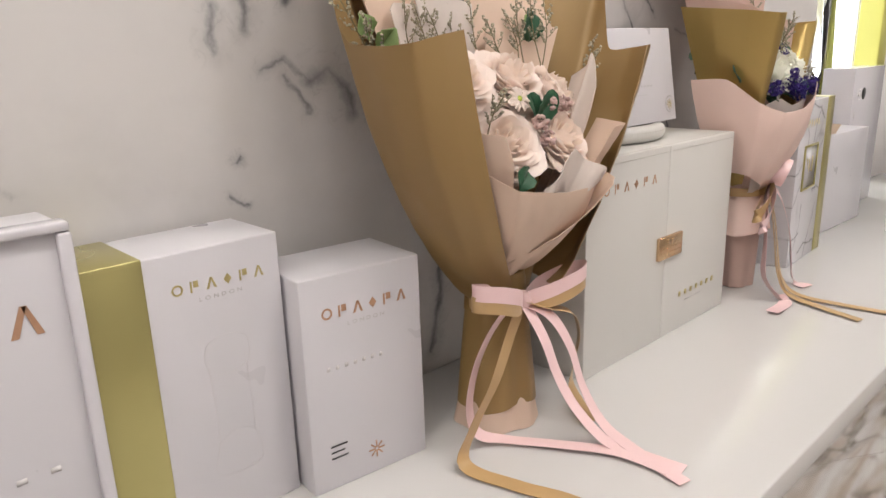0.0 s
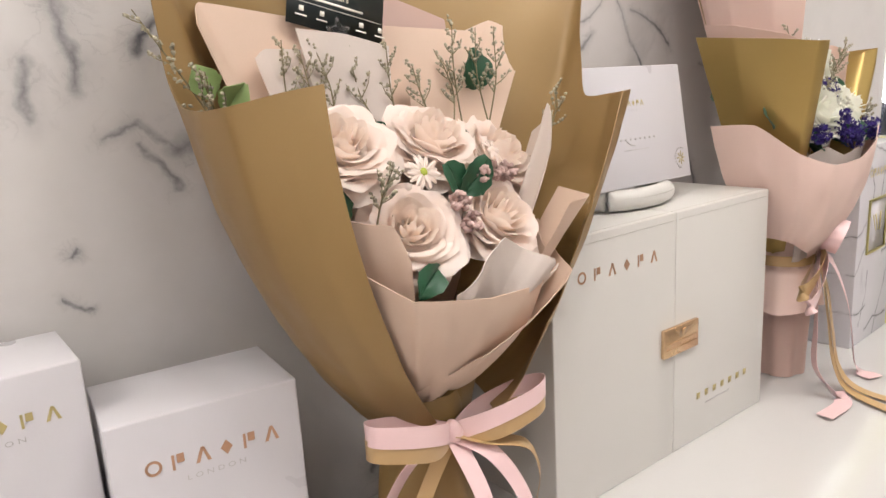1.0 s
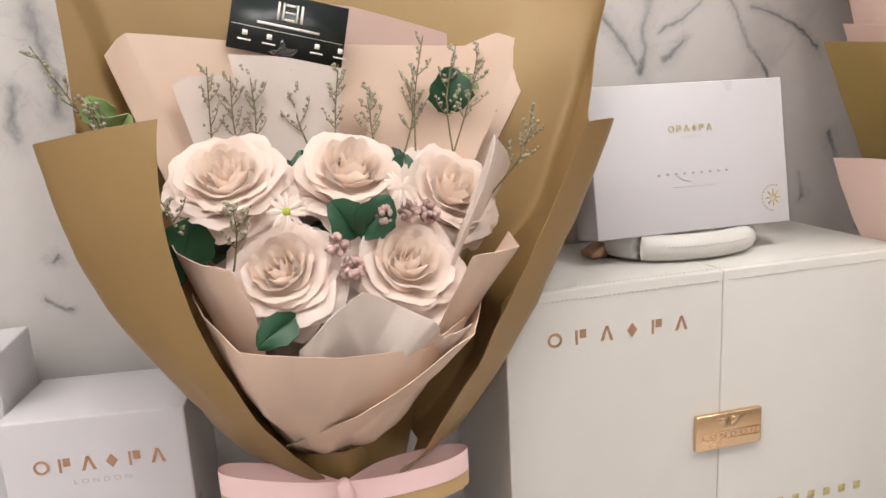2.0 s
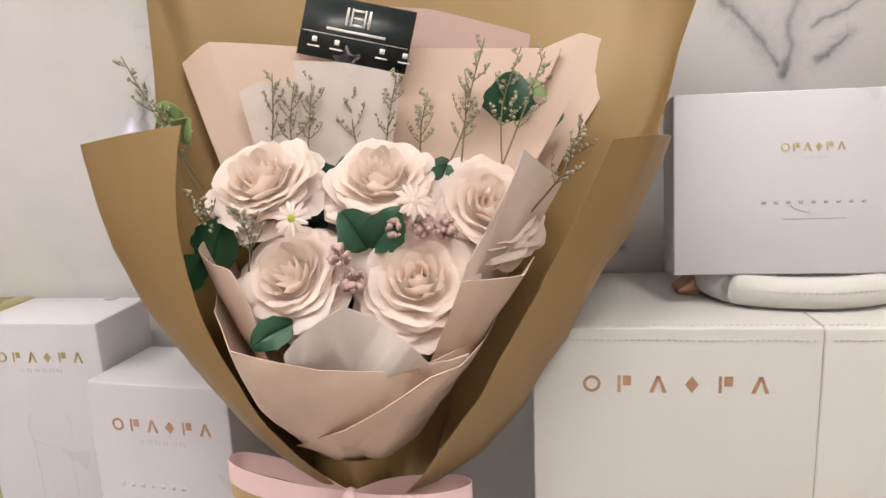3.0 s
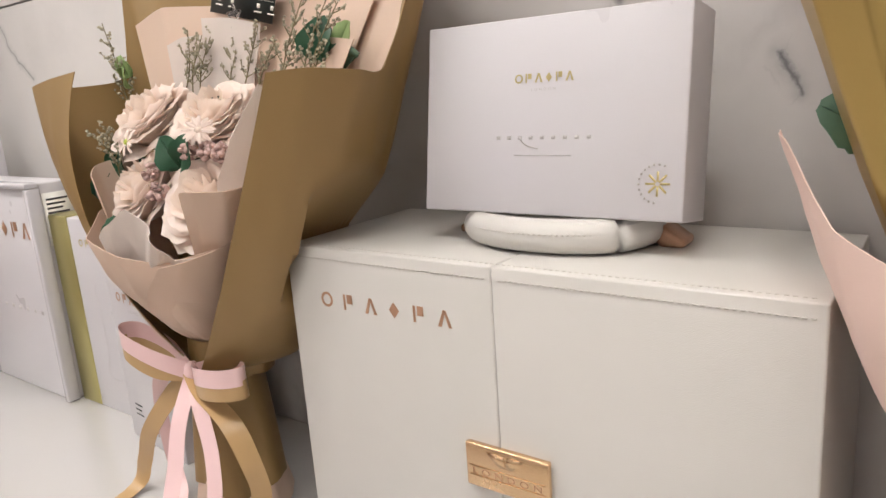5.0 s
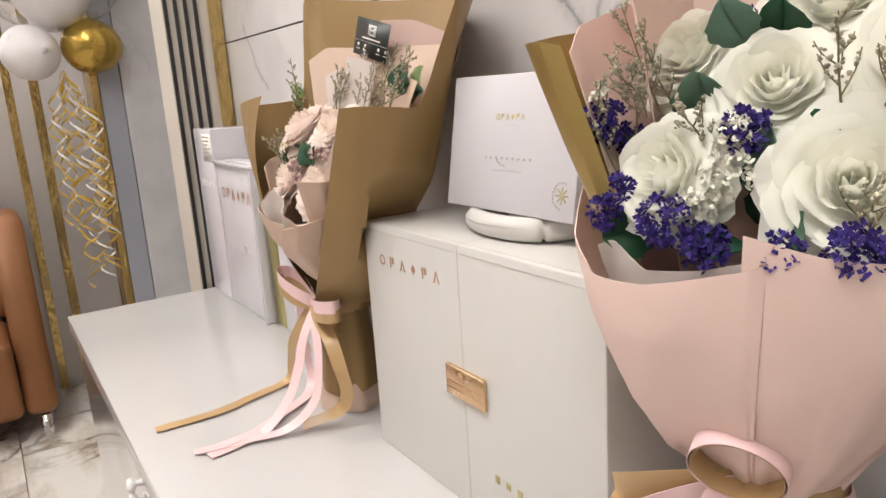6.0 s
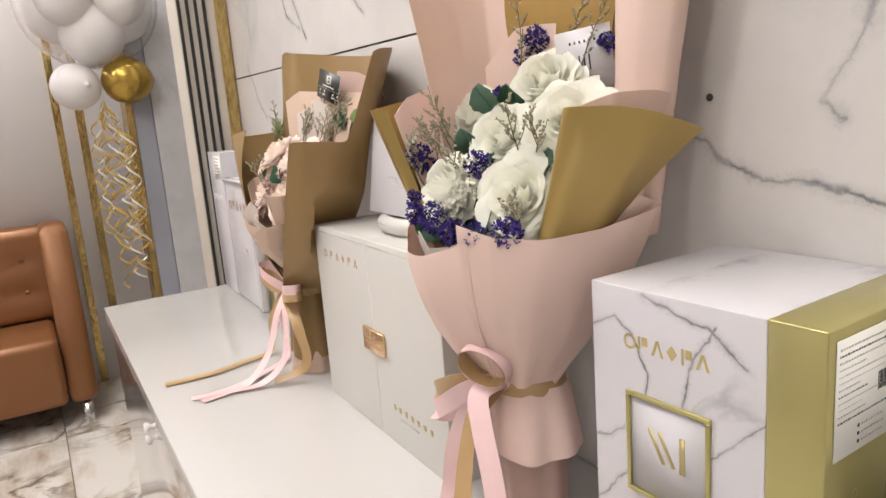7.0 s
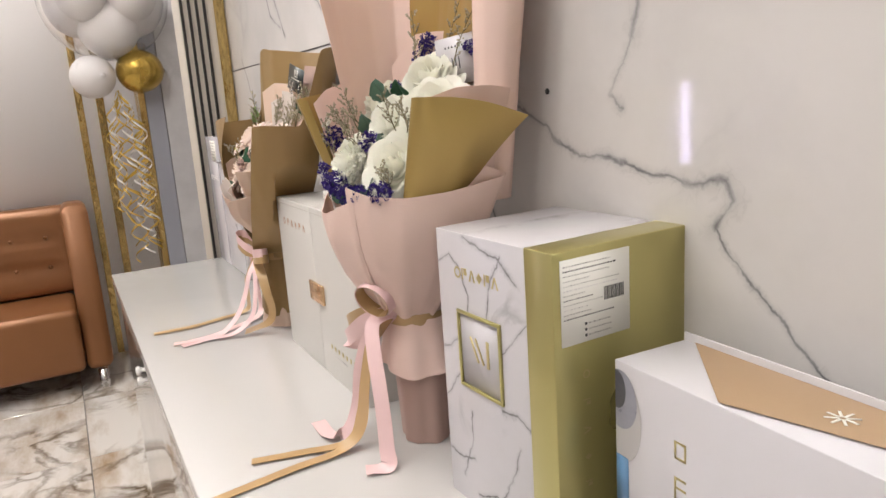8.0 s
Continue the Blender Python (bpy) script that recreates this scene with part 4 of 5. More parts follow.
def cluster(parent, at, size, count, r, seed, material, name="filler_bud", label="", flat=False):
    """A dense head of tiny florets."""
    rnd = random.Random(seed)
    bm = bmesh.new()
    for i in range(count):
        d = Vector((rnd.gauss(0, 1), rnd.gauss(0, 1), rnd.gauss(0, 1)))
        d = d.normalized() * min(d.length, 1.3) * size * .45
        p = Vector(at) + d
        if flat:
            n = Vector((rnd.gauss(0, 1), rnd.gauss(-1, 1), rnd.gauss(.6, 1))).normalized()
            q = n.to_track_quat("Z", "Y").to_matrix()
            for k in range(4):
                a = k * 1.571 + rnd.uniform(-.4, .4)
                e = [Vector((0, 0, 0)), Vector((math.cos(a - .6), math.sin(a - .6), .5)) * r, Vector((math.cos(a), math.sin(a), .7)) * r * 1.35, Vector((math.cos(a + .6), math.sin(a + .6), .5)) * r]
                bm.faces.new([bm.verts.new(p + q @ w) for w in e])
        else:
            bud(bm, p, r * rnd.uniform(.7, 1.2), rnd)
    return part(name, bm, material, parent, label)


def daisy(parent, at, axis, r, label):
    m = Matrix.Translation(at) @ Vector(axis).normalized().to_track_quat("Z", "Y").to_matrix().to_4x4()
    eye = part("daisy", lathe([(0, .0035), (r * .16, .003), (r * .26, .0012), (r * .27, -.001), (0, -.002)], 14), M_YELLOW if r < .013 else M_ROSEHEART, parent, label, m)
    bm = grid_bm([[Vector((u * r * .15 * math.sin(math.pi * (.15 + .72 * v)), r * (.22 + .8 * v), .002 + .003 * v - .004 * v * v - abs(u) * .0006)) for u in (-1, 0, 1)] for v in (0, .25, .5, .75, .92, 1)])
    me = bpy.data.meshes.new("petal")
    bm.to_mesh(me)
    bm.free()
    me.materials.append(M_WHITEROSE if r < .012 else M_ROSE)
    for i in range(13):
        place("petal", me, eye, m=Matrix.Rotation(2 * math.pi * i / 13 + .1 * math.sin(i * 5), 4, "Z") @ Matrix.Rotation(.12 * math.sin(i * 3), 4, "X"))
    return eye


def paper(name, cols, centre, material, parent, label="", nu=64, crease=.002, seed=0, t=.0007, soft=.3, belly=.3, pleats=0, deep=0.0, low=0.0, sag=1.0, stop=None):
    return thicken(part(name, wrap(cols, centre, nu, 30, crease, seed, soft, belly, pleats, deep, low, sag, stop), material, parent, label), t)


def band(name, pts, width, side, side_end, material, parent, label=""):
    return thicken(part(name, ribbon(pts, width, side, side_end), material, parent, label), .0004)


def foot_of(cx, cy, z, rx, ry):
    """Points round the waist of a bunch, by degrees from -y, turning to +x."""
    return lambda deg: (cx + rx * math.sin(radians(deg)), cy - ry * math.cos(radians(deg)), z)


def skirt(cx, cy, z0, z1, r0, r1, ry, pleat, n=72, rows=10, phase=0.0, wavy=0.0):
    """The gathered paper below the ribbon."""
    grid = []
    for j in range(rows + 1):
        v = j / rows
        row = []
        for i in range(n + 1):
            a = 2 * math.pi * i / n
            r = r0 + (r1 - r0) * v ** .8
            r *= 1 + pleat * (.4 + .6 * v) * (math.sin(a * 5 + phase) + .6 * math.sin(a * 9 + 1 + phase))
            z = z1 + (z0 - z1) * v + wavy * v * math.sin(a * 3 + phase)
            row.append(Vector((cx + r * math.cos(a), cy + r * ry * math.sin(a), max(z, TOP + .0012))))
        grid.append(row)
    bm = grid_bm(grid)
    bmesh.ops.remove_doubles(bm, verts=bm.verts, dist=1e-5)
    return bm


# ---- bouquet of blush roses in matt gold paper ----
LOC = Vector((.53, .50, TOP))


def shifted(ob, loc):
    """Puts an object that was drawn in the room's own places under its thing."""
    ob.matrix_basis = Matrix.Translation(-loc) @ ob.matrix_basis
    return ob


bq = thing("rose_bouquet", Matrix.Translation(LOC), "bouquet of blush roses wrapped in matt gold and nude paper", "bouquet", "bouquets")
W1 = foot_of(.527, .502, .900, .034, .030)
C1 = (.53, .505, 1.0)
paper("wrapping_paper", [
    ((.437, .454, 1.170), W1(-4), .042, .95), ((.404, .447, 1.166), W1(-20), .038, .95), ((.370, .445, 1.160), W1(-50), .030, .95), ((.364, .475, 1.158), W1(-75), .028, .9),
    ((.372, .530, 1.162), W1(-100), .026, .8), ((.371, .545, 1.185), W1(-110), .020, .8), ((.368, .558, 1.300), W1(-125), .018), ((.38, .580, 1.302), W1(-140), .010),
    ((.46, .618, 1.290), W1(-160), .0), ((.57, .632, 1.278), W1(180), .0), ((.68, .624, 1.274), W1(160), .0), ((.752, .592, 1.275), W1(140), .010),
    ((.783, .548, 1.268), (.590, .535, .905), .030), ((.762, .530, 1.205), (.592, .528, .905), .030), ((.746, .512, 1.150), (.592, .515, .905), .030), ((.750, .482, 1.150), (.588, .496, .905), .028), ((.735, .450, 1.153), (.578, .474, .905), .024), ((.709, .438, 1.152), (.560, .450, .908), .016),
], C1, M_KRAFT, bq, "matt gold-brown paper", nu=150, crease=.0028, soft=.5, belly=1, sag=.62, stop=(.656, .47, 1.022))
W2 = foot_of(.527, .504, .915, .024, .016)
paper("inner_paper", [
    ((.396, .545, 1.215), W2(-110), .01), ((.408, .570, 1.232), W2(-140), .0), ((.50, .592, 1.224), W2(-165), -.004), ((.60, .598, 1.219), W2(175), -.004), ((.685, .585, 1.214), W2(150), -.002),
], C1, M_NUDE, bq, "nude paper", seed=3)
paper("inner_paper", [
    ((.662, .598, 1.212), W2(165), .0), ((.70, .592, 1.225), W2(150), .0), ((.722, .586, 1.216), W2(142), .0), ((.726, .576, 1.196), W2(130), .0),
], C1, M_NUDE, bq, "nude paper", seed=5)
paper("inner_paper", [((.50, .610, 1.26), W2(-170), .0), ((.58, .613, 1.252), W2(178), .0), ((.66, .612, 1.228), W2(165), .0), ((.695, .602, 1.205), W2(158), .0)], C1, M_MAUVE, bq, "dusty pink paper", seed=8)
paper("tissue", [((.437, 0.550, 1.192), W2(-130), .0), ((.45, 0.560, 1.199), W2(-145), -.006), ((.50, 0.570, 1.198), W2(-165), -.008), ((.55, 0.570, 1.196), W2(180), -.008)], C1, M_TISSUE, bq, "white gauze tissue", seed=9)
paper("tissue", [((.478, 0.564, 1.214), W2(-155), -.004), ((.52, 0.564, 1.210), W2(-170), -.01), ((.562, 0.564, 1.200), W2(175), -.01)], C1, M_TISSUE, bq, "white gauze tissue", seed=12)
paper("tissue", [((.585, 0.566, 1.185), W2(175), -.01), ((.64, 0.558, 1.182), W2(150), -.01), ((.69, 0.546, 1.175), W2(130), -.008)], C1, M_NUDE, bq, "nude tissue", seed=14)
paper("front_paper", [
    ((.442, .475, 1.055), W2(-70), .012), ((.448, .446, 1.046), W2(-50), .018), ((.470, .420, 1.028), W2(-25), .030), ((.53, .412, 1.018), W2(0), .030),
    ((.585, .418, 1.016), W2(25), .030), ((.622, .446, 1.026), W2(50), .022), ((.640, .48, 1.05), W2(75), .016),
], C1, M_NUDE, bq, "nude front paper", nu=120, crease=.005, seed=21, belly=.5, pleats=3, low=.004, soft=.15)
paper("front_paper", [
    ((.436, .50, 1.088), W2(-100), .004), ((.432, .475, 1.089), W2(-75), .006), ((.438, .456, 1.086), W2(-50), .008), ((.452, .444, 1.080), W2(-35), .010), ((.469, .436, 1.076), W2(-24), .012), ((.481, .436, 1.050), W2(-15), .012),
], C1, M_NUDE, bq, "nude folded paper", nu=40, crease=.003, seed=23, belly=1, soft=.6)
paper("front_paper", [((.600, .404, 1.017), (.490, .468, .940), .022), ((.618, .416, 1.021), (.514, .470, .932), .022), ((.630, .444, 1.028), W2(25), .012), ((.644, .478, 1.050), W2(65), .008)], C1, M_NUDE, bq, "nude overlapping paper", nu=40, crease=.004, seed=37, belly=.6)
paper("front_paper", [
    ((.610, .432, 1.040), W2(34), .020), ((.620, .419, 1.072), W2(38), .020), ((.636, .417, 1.074), W2(46), .018), ((.656, .432, 1.073), W2(62), .012), ((.662, .47, 1.076), W2(84), .006),
], C1, M_NUDE, bq, "nude folded paper", nu=40, crease=.003, seed=25)
paper("tissue", [((.618, .454, 1.075), W2(50), .02), ((.640, .458, 1.112), W2(56), .02), ((.656, .474, 1.146), W2(66), .016), ((.672, .490, 1.132), W2(75), .014), ((.685, .52, 1.12), W2(95), .012)], C1, M_TISSUE, bq, "white gauze tissue", nu=50, crease=.003, seed=27, pleats=1, deep=.002)
paper("tissue", [((.505, .418, 1.024), (.508, .436, .985), .0), ((.524, .411, 1.044), (.513, .436, .985), .004), ((.548, .413, 1.058), (.520, .436, .985), .006), ((.570, .418, 1.046), (.530, .436, .985), .008), ((.588, .412, 1.036), (.545, .436, .985), .008), ((.600, .418, 1.020), (.570, .438, .985), .006), ((.618, .436, 1.022), (.590, .445, .985), .004)], C1, M_TISSUE, bq, "crumpled white gauze tissue", nu=120, crease=.005, seed=31, soft=.35, pleats=2, deep=.0035)
part("stem_wrap", skirt(.527, .502, TOP + .026, .905, .033, .046, .9, .045, phase=.6, wavy=.004), M_KRAFT, bq, "gathered matt gold paper foot")
part("stem_wrap", skirt(.527, .502, TOP + .001, .80, .038, .050, .9, .04, phase=2.0), M_NUDE, bq, "nude paper foot")
part("wrapping_paper", skirt(.545, .508, .892, .985, .064, .034, .72, .03, phase=2.2), M_KRAFT, bq, "matt gold-brown paper gathered above the ribbon")
part("waist", skirt(.527, .502, .885, .925, .034, .036, .88, .05, phase=1.0), M_KRAFT, bq)
for (x, y, z), ax, s, sd in [
    ((.470, .494, 1.130), (-.10, -.62, .76), 1.24, 1), ((.556, .502, 1.128), (.06, -.60, .80), 1.28, 2), ((.632, .506, 1.106), (.30, -.74, .60), 1.24, 3),
    ((.499, .458, 1.068), (-.22, -.78, .60), 1.22, 4), ((.586, .460, 1.064), (.12, -.76, .64), 1.28, 5),
]:
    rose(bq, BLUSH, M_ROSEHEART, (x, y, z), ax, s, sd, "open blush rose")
daisy(bq, (.507, .452, 1.107), (-.1, -.9, .35), .0125, "small pale daisy with a green-yellow eye")
daisy(bq, (.585, .468, 1.114), (.45, -.6, .5), .0135, "pale pink daisy")
for at, to, L, Wd, mt in [
    ((.552, .468, 1.083), (-.35, -.3, .6), .030, .014, M_LEAF), ((.554, .468, 1.084), (.45, -.3, .55), .034, .014, M_LEAF),
    ((.645, .552, 1.160), (-.02, -.15, .9), .036, .019, M_LEAF), ((.656, .560, 1.166), (.35, .1, .8), .028, .013, M_LIME), ((.652, .554, 1.163), (.8, -.2, .02), .032, .012, M_EUCA), ((.644, .558, 1.15), (.1, -.2, .5), .022, .010, M_LEAF),
    ((.506, .440, 1.040), (-.6, -.5, -.3), .030, .011, M_LEAF), ((.448, .478, 1.104), (-.25, -.2, -.8), .038, .018, M_LEAF), ((.436, .470, 1.078), (-.4, -.3, -.4), .030, .013, M_LEAF),
    ((.395, .53, 1.165), (-.3, -.2, .8), .024, .011, M_LIME), ((.40, .525, 1.155), (.3, -.5, .5), .024, .011, M_LIME),
]:
    leaf(bq, at, to, L, Wd, mt, up=(.1, -1, .25))
foliage(bq, .550, 1.092, .080, .024, .520, 34, 5, (M_DARKLEAF, M_LEAF, M_DARKLEAF))
foliage(bq, .446, 1.078, .008, .020, .516, 10, 8, (M_DARKLEAF, M_EUCA, M_LEAF))
foliage(bq, .535, 1.050, .055, .012, .500, 14, 9, (M_DARKLEAF, M_LEAF))
SPRIGS = [((.46, 0.540, 1.13), (.462, 0.558, 1.205)), ((.48, 0.540, 1.13), (.478, 0.562, 1.198)), ((.49, 0.540, 1.13), (.492, 0.565, 1.202)), ((.535, 0.540, 1.13), (.528, 0.565, 1.20)), ((.55, 0.540, 1.13), (.560, 0.565, 1.203)),
          ((.61, 0.530, 1.13), (.628, 0.560, 1.222)), ((.60, 0.530, 1.13), (.612, 0.560, 1.19)), ((.58, 0.530, 1.13), (.583, 0.562, 1.185)), ((.64, 0.530, 1.13), (.672, 0.555, 1.21)), ((.64, 0.530, 1.13), (.655, 0.560, 1.215)),
          ((.41, 0.530, 1.12), (.352, 0.535, 1.222)), ((.41, 0.520, 1.12), (.386, 0.525, 1.185)), ((.43, .49, 1.07), (.428, .478, 1.12)), ((.47, .46, 1.07), (.475, .44, 1.115)), ((.66, 0.500, 1.10), (.695, 0.500, 1.16))]
for i, (a, b) in enumerate(SPRIGS):
    sprig(bq, a, b, 40 + i, reach=.025, r=.0013, dense=6, branches=10, label="grey-green dried sprig")
for i, (at, s) in enumerate([((.546, .448, 1.066), .013), ((.538, .450, 1.082), .011), ((.590, .470, 1.098), .011), ((.605, .472, 1.095), .011), ((.572, .465, 1.098), .010)]):
    cluster(bq, at, s, 30, .0024, 70 + i, M_MAUVEBUD, label="dusty mauve filler buds")
# name card on a clear stick
cardm = Matrix.Translation((.5255, .580, 1.2335)) @ Matrix.Rotation(radians(13.5), 4, "Y") @ Matrix.Rotation(radians(-8), 4, "X")
nc = part("name_card", block(-.0445, .0445, -.0003, .0003, -.0242, .0242, 0), M_CARDBLACK, bq, "black printed card", cardm)
part("print", bars([(-.010, -.008, .004, .018), (-.006, -.0045, .004, .018), (.0045, .006, .004, .018), (.008, .010, .004, .018), (-.004, .004, .0155, .0175), (-.004, .004, .010, .0115), (-.004, .004, .004, .006)], -.0004), M_WHITEINK, nc, "cream monogram strokes")
part("print", bars([(-.024, .024, -.0015, .0005)], -.0004), M_WHITEINK, nc, "cream line of print")
part("print", bars([(-.043, .043, -.0052, -.0048)], -.0004), M_WHITEINK, nc, "thin cream rule")
for i in (0, 1, 3, 4):
    part("print", bars([(-.034 + i * .0185, -.030 + i * .0185, -.0125, -.0085)], -.0004), M_WHITEINK, nc, "small cream badge")
    part("print", bars([(-.037 + i * .0185, -.027 + i * .0185, -.0165, -.0153)], -.0004), M_WHITEINK, nc, "tiny cream print")
stick = tube([(.522, .550, 1.07), (.521, .560, 1.15), (.519, .570, 1.208)], .0017, n=10, k=8)
for off in (-.0022, .0022):
    tube([(.522 + off, .549, 1.07), (.521 + off, .559, 1.15), (.519 + off, .569, 1.208)], .0005, n=10, k=6, bm=stick)
sk = part("card_stick", stick, M_CLIP, bq, "clear plastic stick")
star = bmesh.new()
ring = [((.009 if i % 2 == 0 else .0045) * math.sin(i * math.pi / 5), (.009 if i % 2 == 0 else .0045) * math.cos(i * math.pi / 5)) for i in range(10)]
f = star.faces.new([star.verts.new((x, 0, z)) for x, z in ring])
g = bmesh.ops.extrude_face_region(star, geom=[f])
for v in [e for e in g["geom"] if isinstance(e, bmesh.types.BMVert)]:
    v.co.y -= .003
bmesh.ops.recalc_face_normals(star, faces=star.faces)
tube([(x * 1.25, -.0015, z * 1.25) for x, z in ring + ring[:1]], .0007, n=60, k=6, bm=star)
part("star_clip", star, M_CLIP, sk, "clear star-shaped clip", Matrix.Translation((.519, .572, 1.212)), smooth=False)
# ribbon: bow and tails
K = (.528, .464, .897)
band("ribbon", [(K[0] + .037 * math.sin(a), .500 - .035 * math.cos(a), .895) for a in [i * 2 * math.pi / 10 for i in range(11)]], .016, (0, 0, 1), None, M_GOLDRIBBON, bq, "tan gold ribbon round the stems")
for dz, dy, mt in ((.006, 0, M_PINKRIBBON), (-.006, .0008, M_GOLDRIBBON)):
    w = "pink satin bow loop" if mt is M_PINKRIBBON else "tan gold satin bow loop"
    band("bow_loop", [(K[0], K[1], K[2]), (.500, .445 + dy, .906 + dz), (.466, .438 + dy, .919 + dz), (.446, .448 + dy, .923 + dz), (.452, .464 + dy, .920 + dz), (.490, .470 + dy, .908 + dz), K], .016, (0, 0, 1), None, mt, bq, w)
    band("bow_loop", [(K[0], K[1], K[2]), (.560, .446 + dy, .900 + dz), (.598, .440 + dy, .907 + dz), (.618, .449 + dy, .910 + dz), (.604, .464 + dy, .907 + dz), (.56, .470 + dy, .90 + dz), K], .016, (0, 0, 1), None, mt, bq, w)
kn = bmesh.new()
bmesh.ops.create_icosphere(kn, subdivisions=3, radius=1, matrix=Matrix.Translation(K) @ Matrix.Diagonal((.009, .007, .011, 1)))
for v in kn.verts:
    v.co += Vector((noise.noise(v.co * 160), noise.noise(v.co * 160 + Vector((5, 0, 0))), noise.noise(v.co * 160 + Vector((0, 5, 0))))) * .002
part("ribbon_knot", kn, M_PINKRIBBON, bq, "pink satin knot")
S1 = (1, .2, 0)
band("ribbon_tail", [K, (.533, .440, .86), (.538, .425, .82), (.545, .405, .785), (.552, .37, .757), (.560, .33, .7535), (.566, .292, .7525)], .018, S1, (1, .3, 0), M_PINKRIBBON, bq, "pink satin ribbon tail")
band("ribbon_tail", [K, (.556, .448, .875), (.578, .438, .835), (.584, .425, .79), (.575, .39, .760), (.560, .34, .7545), (.545, .280, .7535)], .016, S1, (1, .3, 0), M_PINKRIBBON, bq, "pink satin ribbon tail")
band("ribbon_tail", [K, (.485, .460, .888), (.460, .466, .85), (.452, .472, .80), (.462, .470, .766), (.486, .452, .7555), (.516, .407, .755), (.545, .355, .755), (.552, .300, .754)], .016, S1, (1, .5, 0), M_PINKRIBBON, bq, "pink satin ribbon tail")
band("ribbon_tail", [K, (.500, .456, .872), (.465, .448, .83), (.438, .452, .79), (.420, .448, .757), (.433, .391, .7535), (.450, .335, .7535), (.447, .255, .7525)], .018, S1, (1, .1, 0), M_GOLDRIBBON, bq, "tan gold satin ribbon tail")
band("ribbon_tail", [K, (.555, .455, .885), (.595, .450, .868), (.612, .452, .835), (.612, .458, .80), (.600, .45, .775), (.575, .41, .7575)], .018, (.3, 1, 0), (1, .3, 0), M_GOLDRIBBON, bq, "tan gold satin ribbon tail")
for ch in list(bq.children):
    shifted(ch, LOC)

# ---- bouquet of ivory roses in pink paper ----
LOC2 = Vector((1.15, .51, TOP))
b2 = thing("ivory_rose_bouquet", Matrix.Translation(LOC2), "bouquet of ivory roses and purple statice in pink paper", "bouquet", "bouquets")
W3 = foot_of(1.145, .512, .925, .036, .030)
C2 = (1.14, .52, 1.0)
paper("back_paper", [
    ((1.055, .448, 1.36), W3(-70), .004), ((1.022, .480, 1.37), W3(-85), .006), ((1.000, .54, 1.385), W3(-105), .004), ((.998, .585, 1.40), W3(-120), .0), ((1.03, .622, 1.41), W3(-140), -.004),
    ((1.10, .632, 1.42), W3(-165), -.004), ((1.18, .634, 1.42), W3(165), -.004), ((1.25, .628, 1.41), W3(140), .0),
], C2, M_PINK, b2, "tall peach pink paper", nu=100, crease=.002, seed=50)
paper("back_paper", [((1.203, .598, 1.40), (1.206, .585, 1.06), .0), ((1.222, .578, 1.405), (1.214, .570, 1.06), .004), ((1.262, .574, 1.41), (1.230, .570, 1.06), .004), ((1.296, .588, 1.41), (1.240, .582, 1.06), .004), ((1.300, .606, 1.405), (1.240, .596, 1.06), .0), ((1.285, .618, 1.40), (1.235, .605, 1.06), .0)], C2, M_PINK, b2, "rolled peach pink paper", nu=50, crease=.001, seed=51, soft=.8)
paper("inner_paper", [((1.02, .60, 1.37), W3(-130), .0), ((1.08, .618, 1.38), W3(-155), -.004), ((1.15, .62, 1.38), W3(180), -.004), ((1.21, .612, 1.37), W3(150), .0)], C2, M_GOLDPAPER, b2, "gold paper lining", seed=52)
paper("inner_paper", [((1.05, .55, 1.225), W3(-110), .0), ((1.075, .575, 1.262), W3(-125), .0), ((1.115, .598, 1.262), W3(-150), -.006), ((1.15, .60, 1.235), W3(180), -.006), ((1.21, .595, 1.22), W3(150), -.004), ((1.25, .575, 1.20), W3(120), .0)], C2, M_PINK, b2, "peach pink inner paper", seed=54)
paper("inner_paper", [((1.047, .438, 1.183), W3(-56), .010), ((1.032, .462, 1.200), W3(-72), .010), ((1.022, .52, 1.215), W3(-96), .008), ((1.03, .565, 1.22), W3(-120), .0)], C2, M_PINK, b2, "peach pink inner paper", nu=30, seed=55)
paper("gold_paper", [((1.048, .430, 1.187), W3(-60), .008), ((1.040, .420, 1.190), W3(-58), .018), ((1.022, .424, 1.190), W3(-66), .02), ((1.010, .46, 1.195), W3(-80), .018), ((1.004, .51, 1.200), W3(-95), .014), ((1.005, .56, 1.205), W3(-112), .008)], C2, M_GOLDPAPER, b2, "rolled gold paper", nu=60, crease=.001, seed=56)
paper("gold_paper", [((1.262, .492, 1.172), (1.206, .490, 1.030), .0), ((1.266, .474, 1.178), (1.208, .478, 1.030), .004), ((1.278, .464, 1.182), (1.214, .468, 1.030), .006), ((1.288, .472, 1.182), (1.222, .472, 1.030), .006), ((1.292, .505, 1.180), (1.226, .490, 1.030), .006), ((1.296, .545, 1.172), (1.228, .505, 1.030), .004), ((1.300, .590, 1.156), (1.228, .518, 1.030), -.012)], C2, M_GOLDPAPER, b2, "rolled gold paper", nu=70, crease=.001, seed=58, soft=.9, belly=1)
paper("inner_paper", [((1.255, .49, 1.180), (1.219, .485, 1.048), .0), ((1.272, .52, 1.190), (1.234, .51, 1.048), .0), ((1.275, .56, 1.190), (1.234, .54, 1.048), .0), ((1.264, .592, 1.186), (1.229, .58, 1.048), .0)], C2, M_PINK, b2, "peach lining of the gold paper", nu=30, seed=59)
W4 = foot_of(1.145, .508, .918, .040, .034)
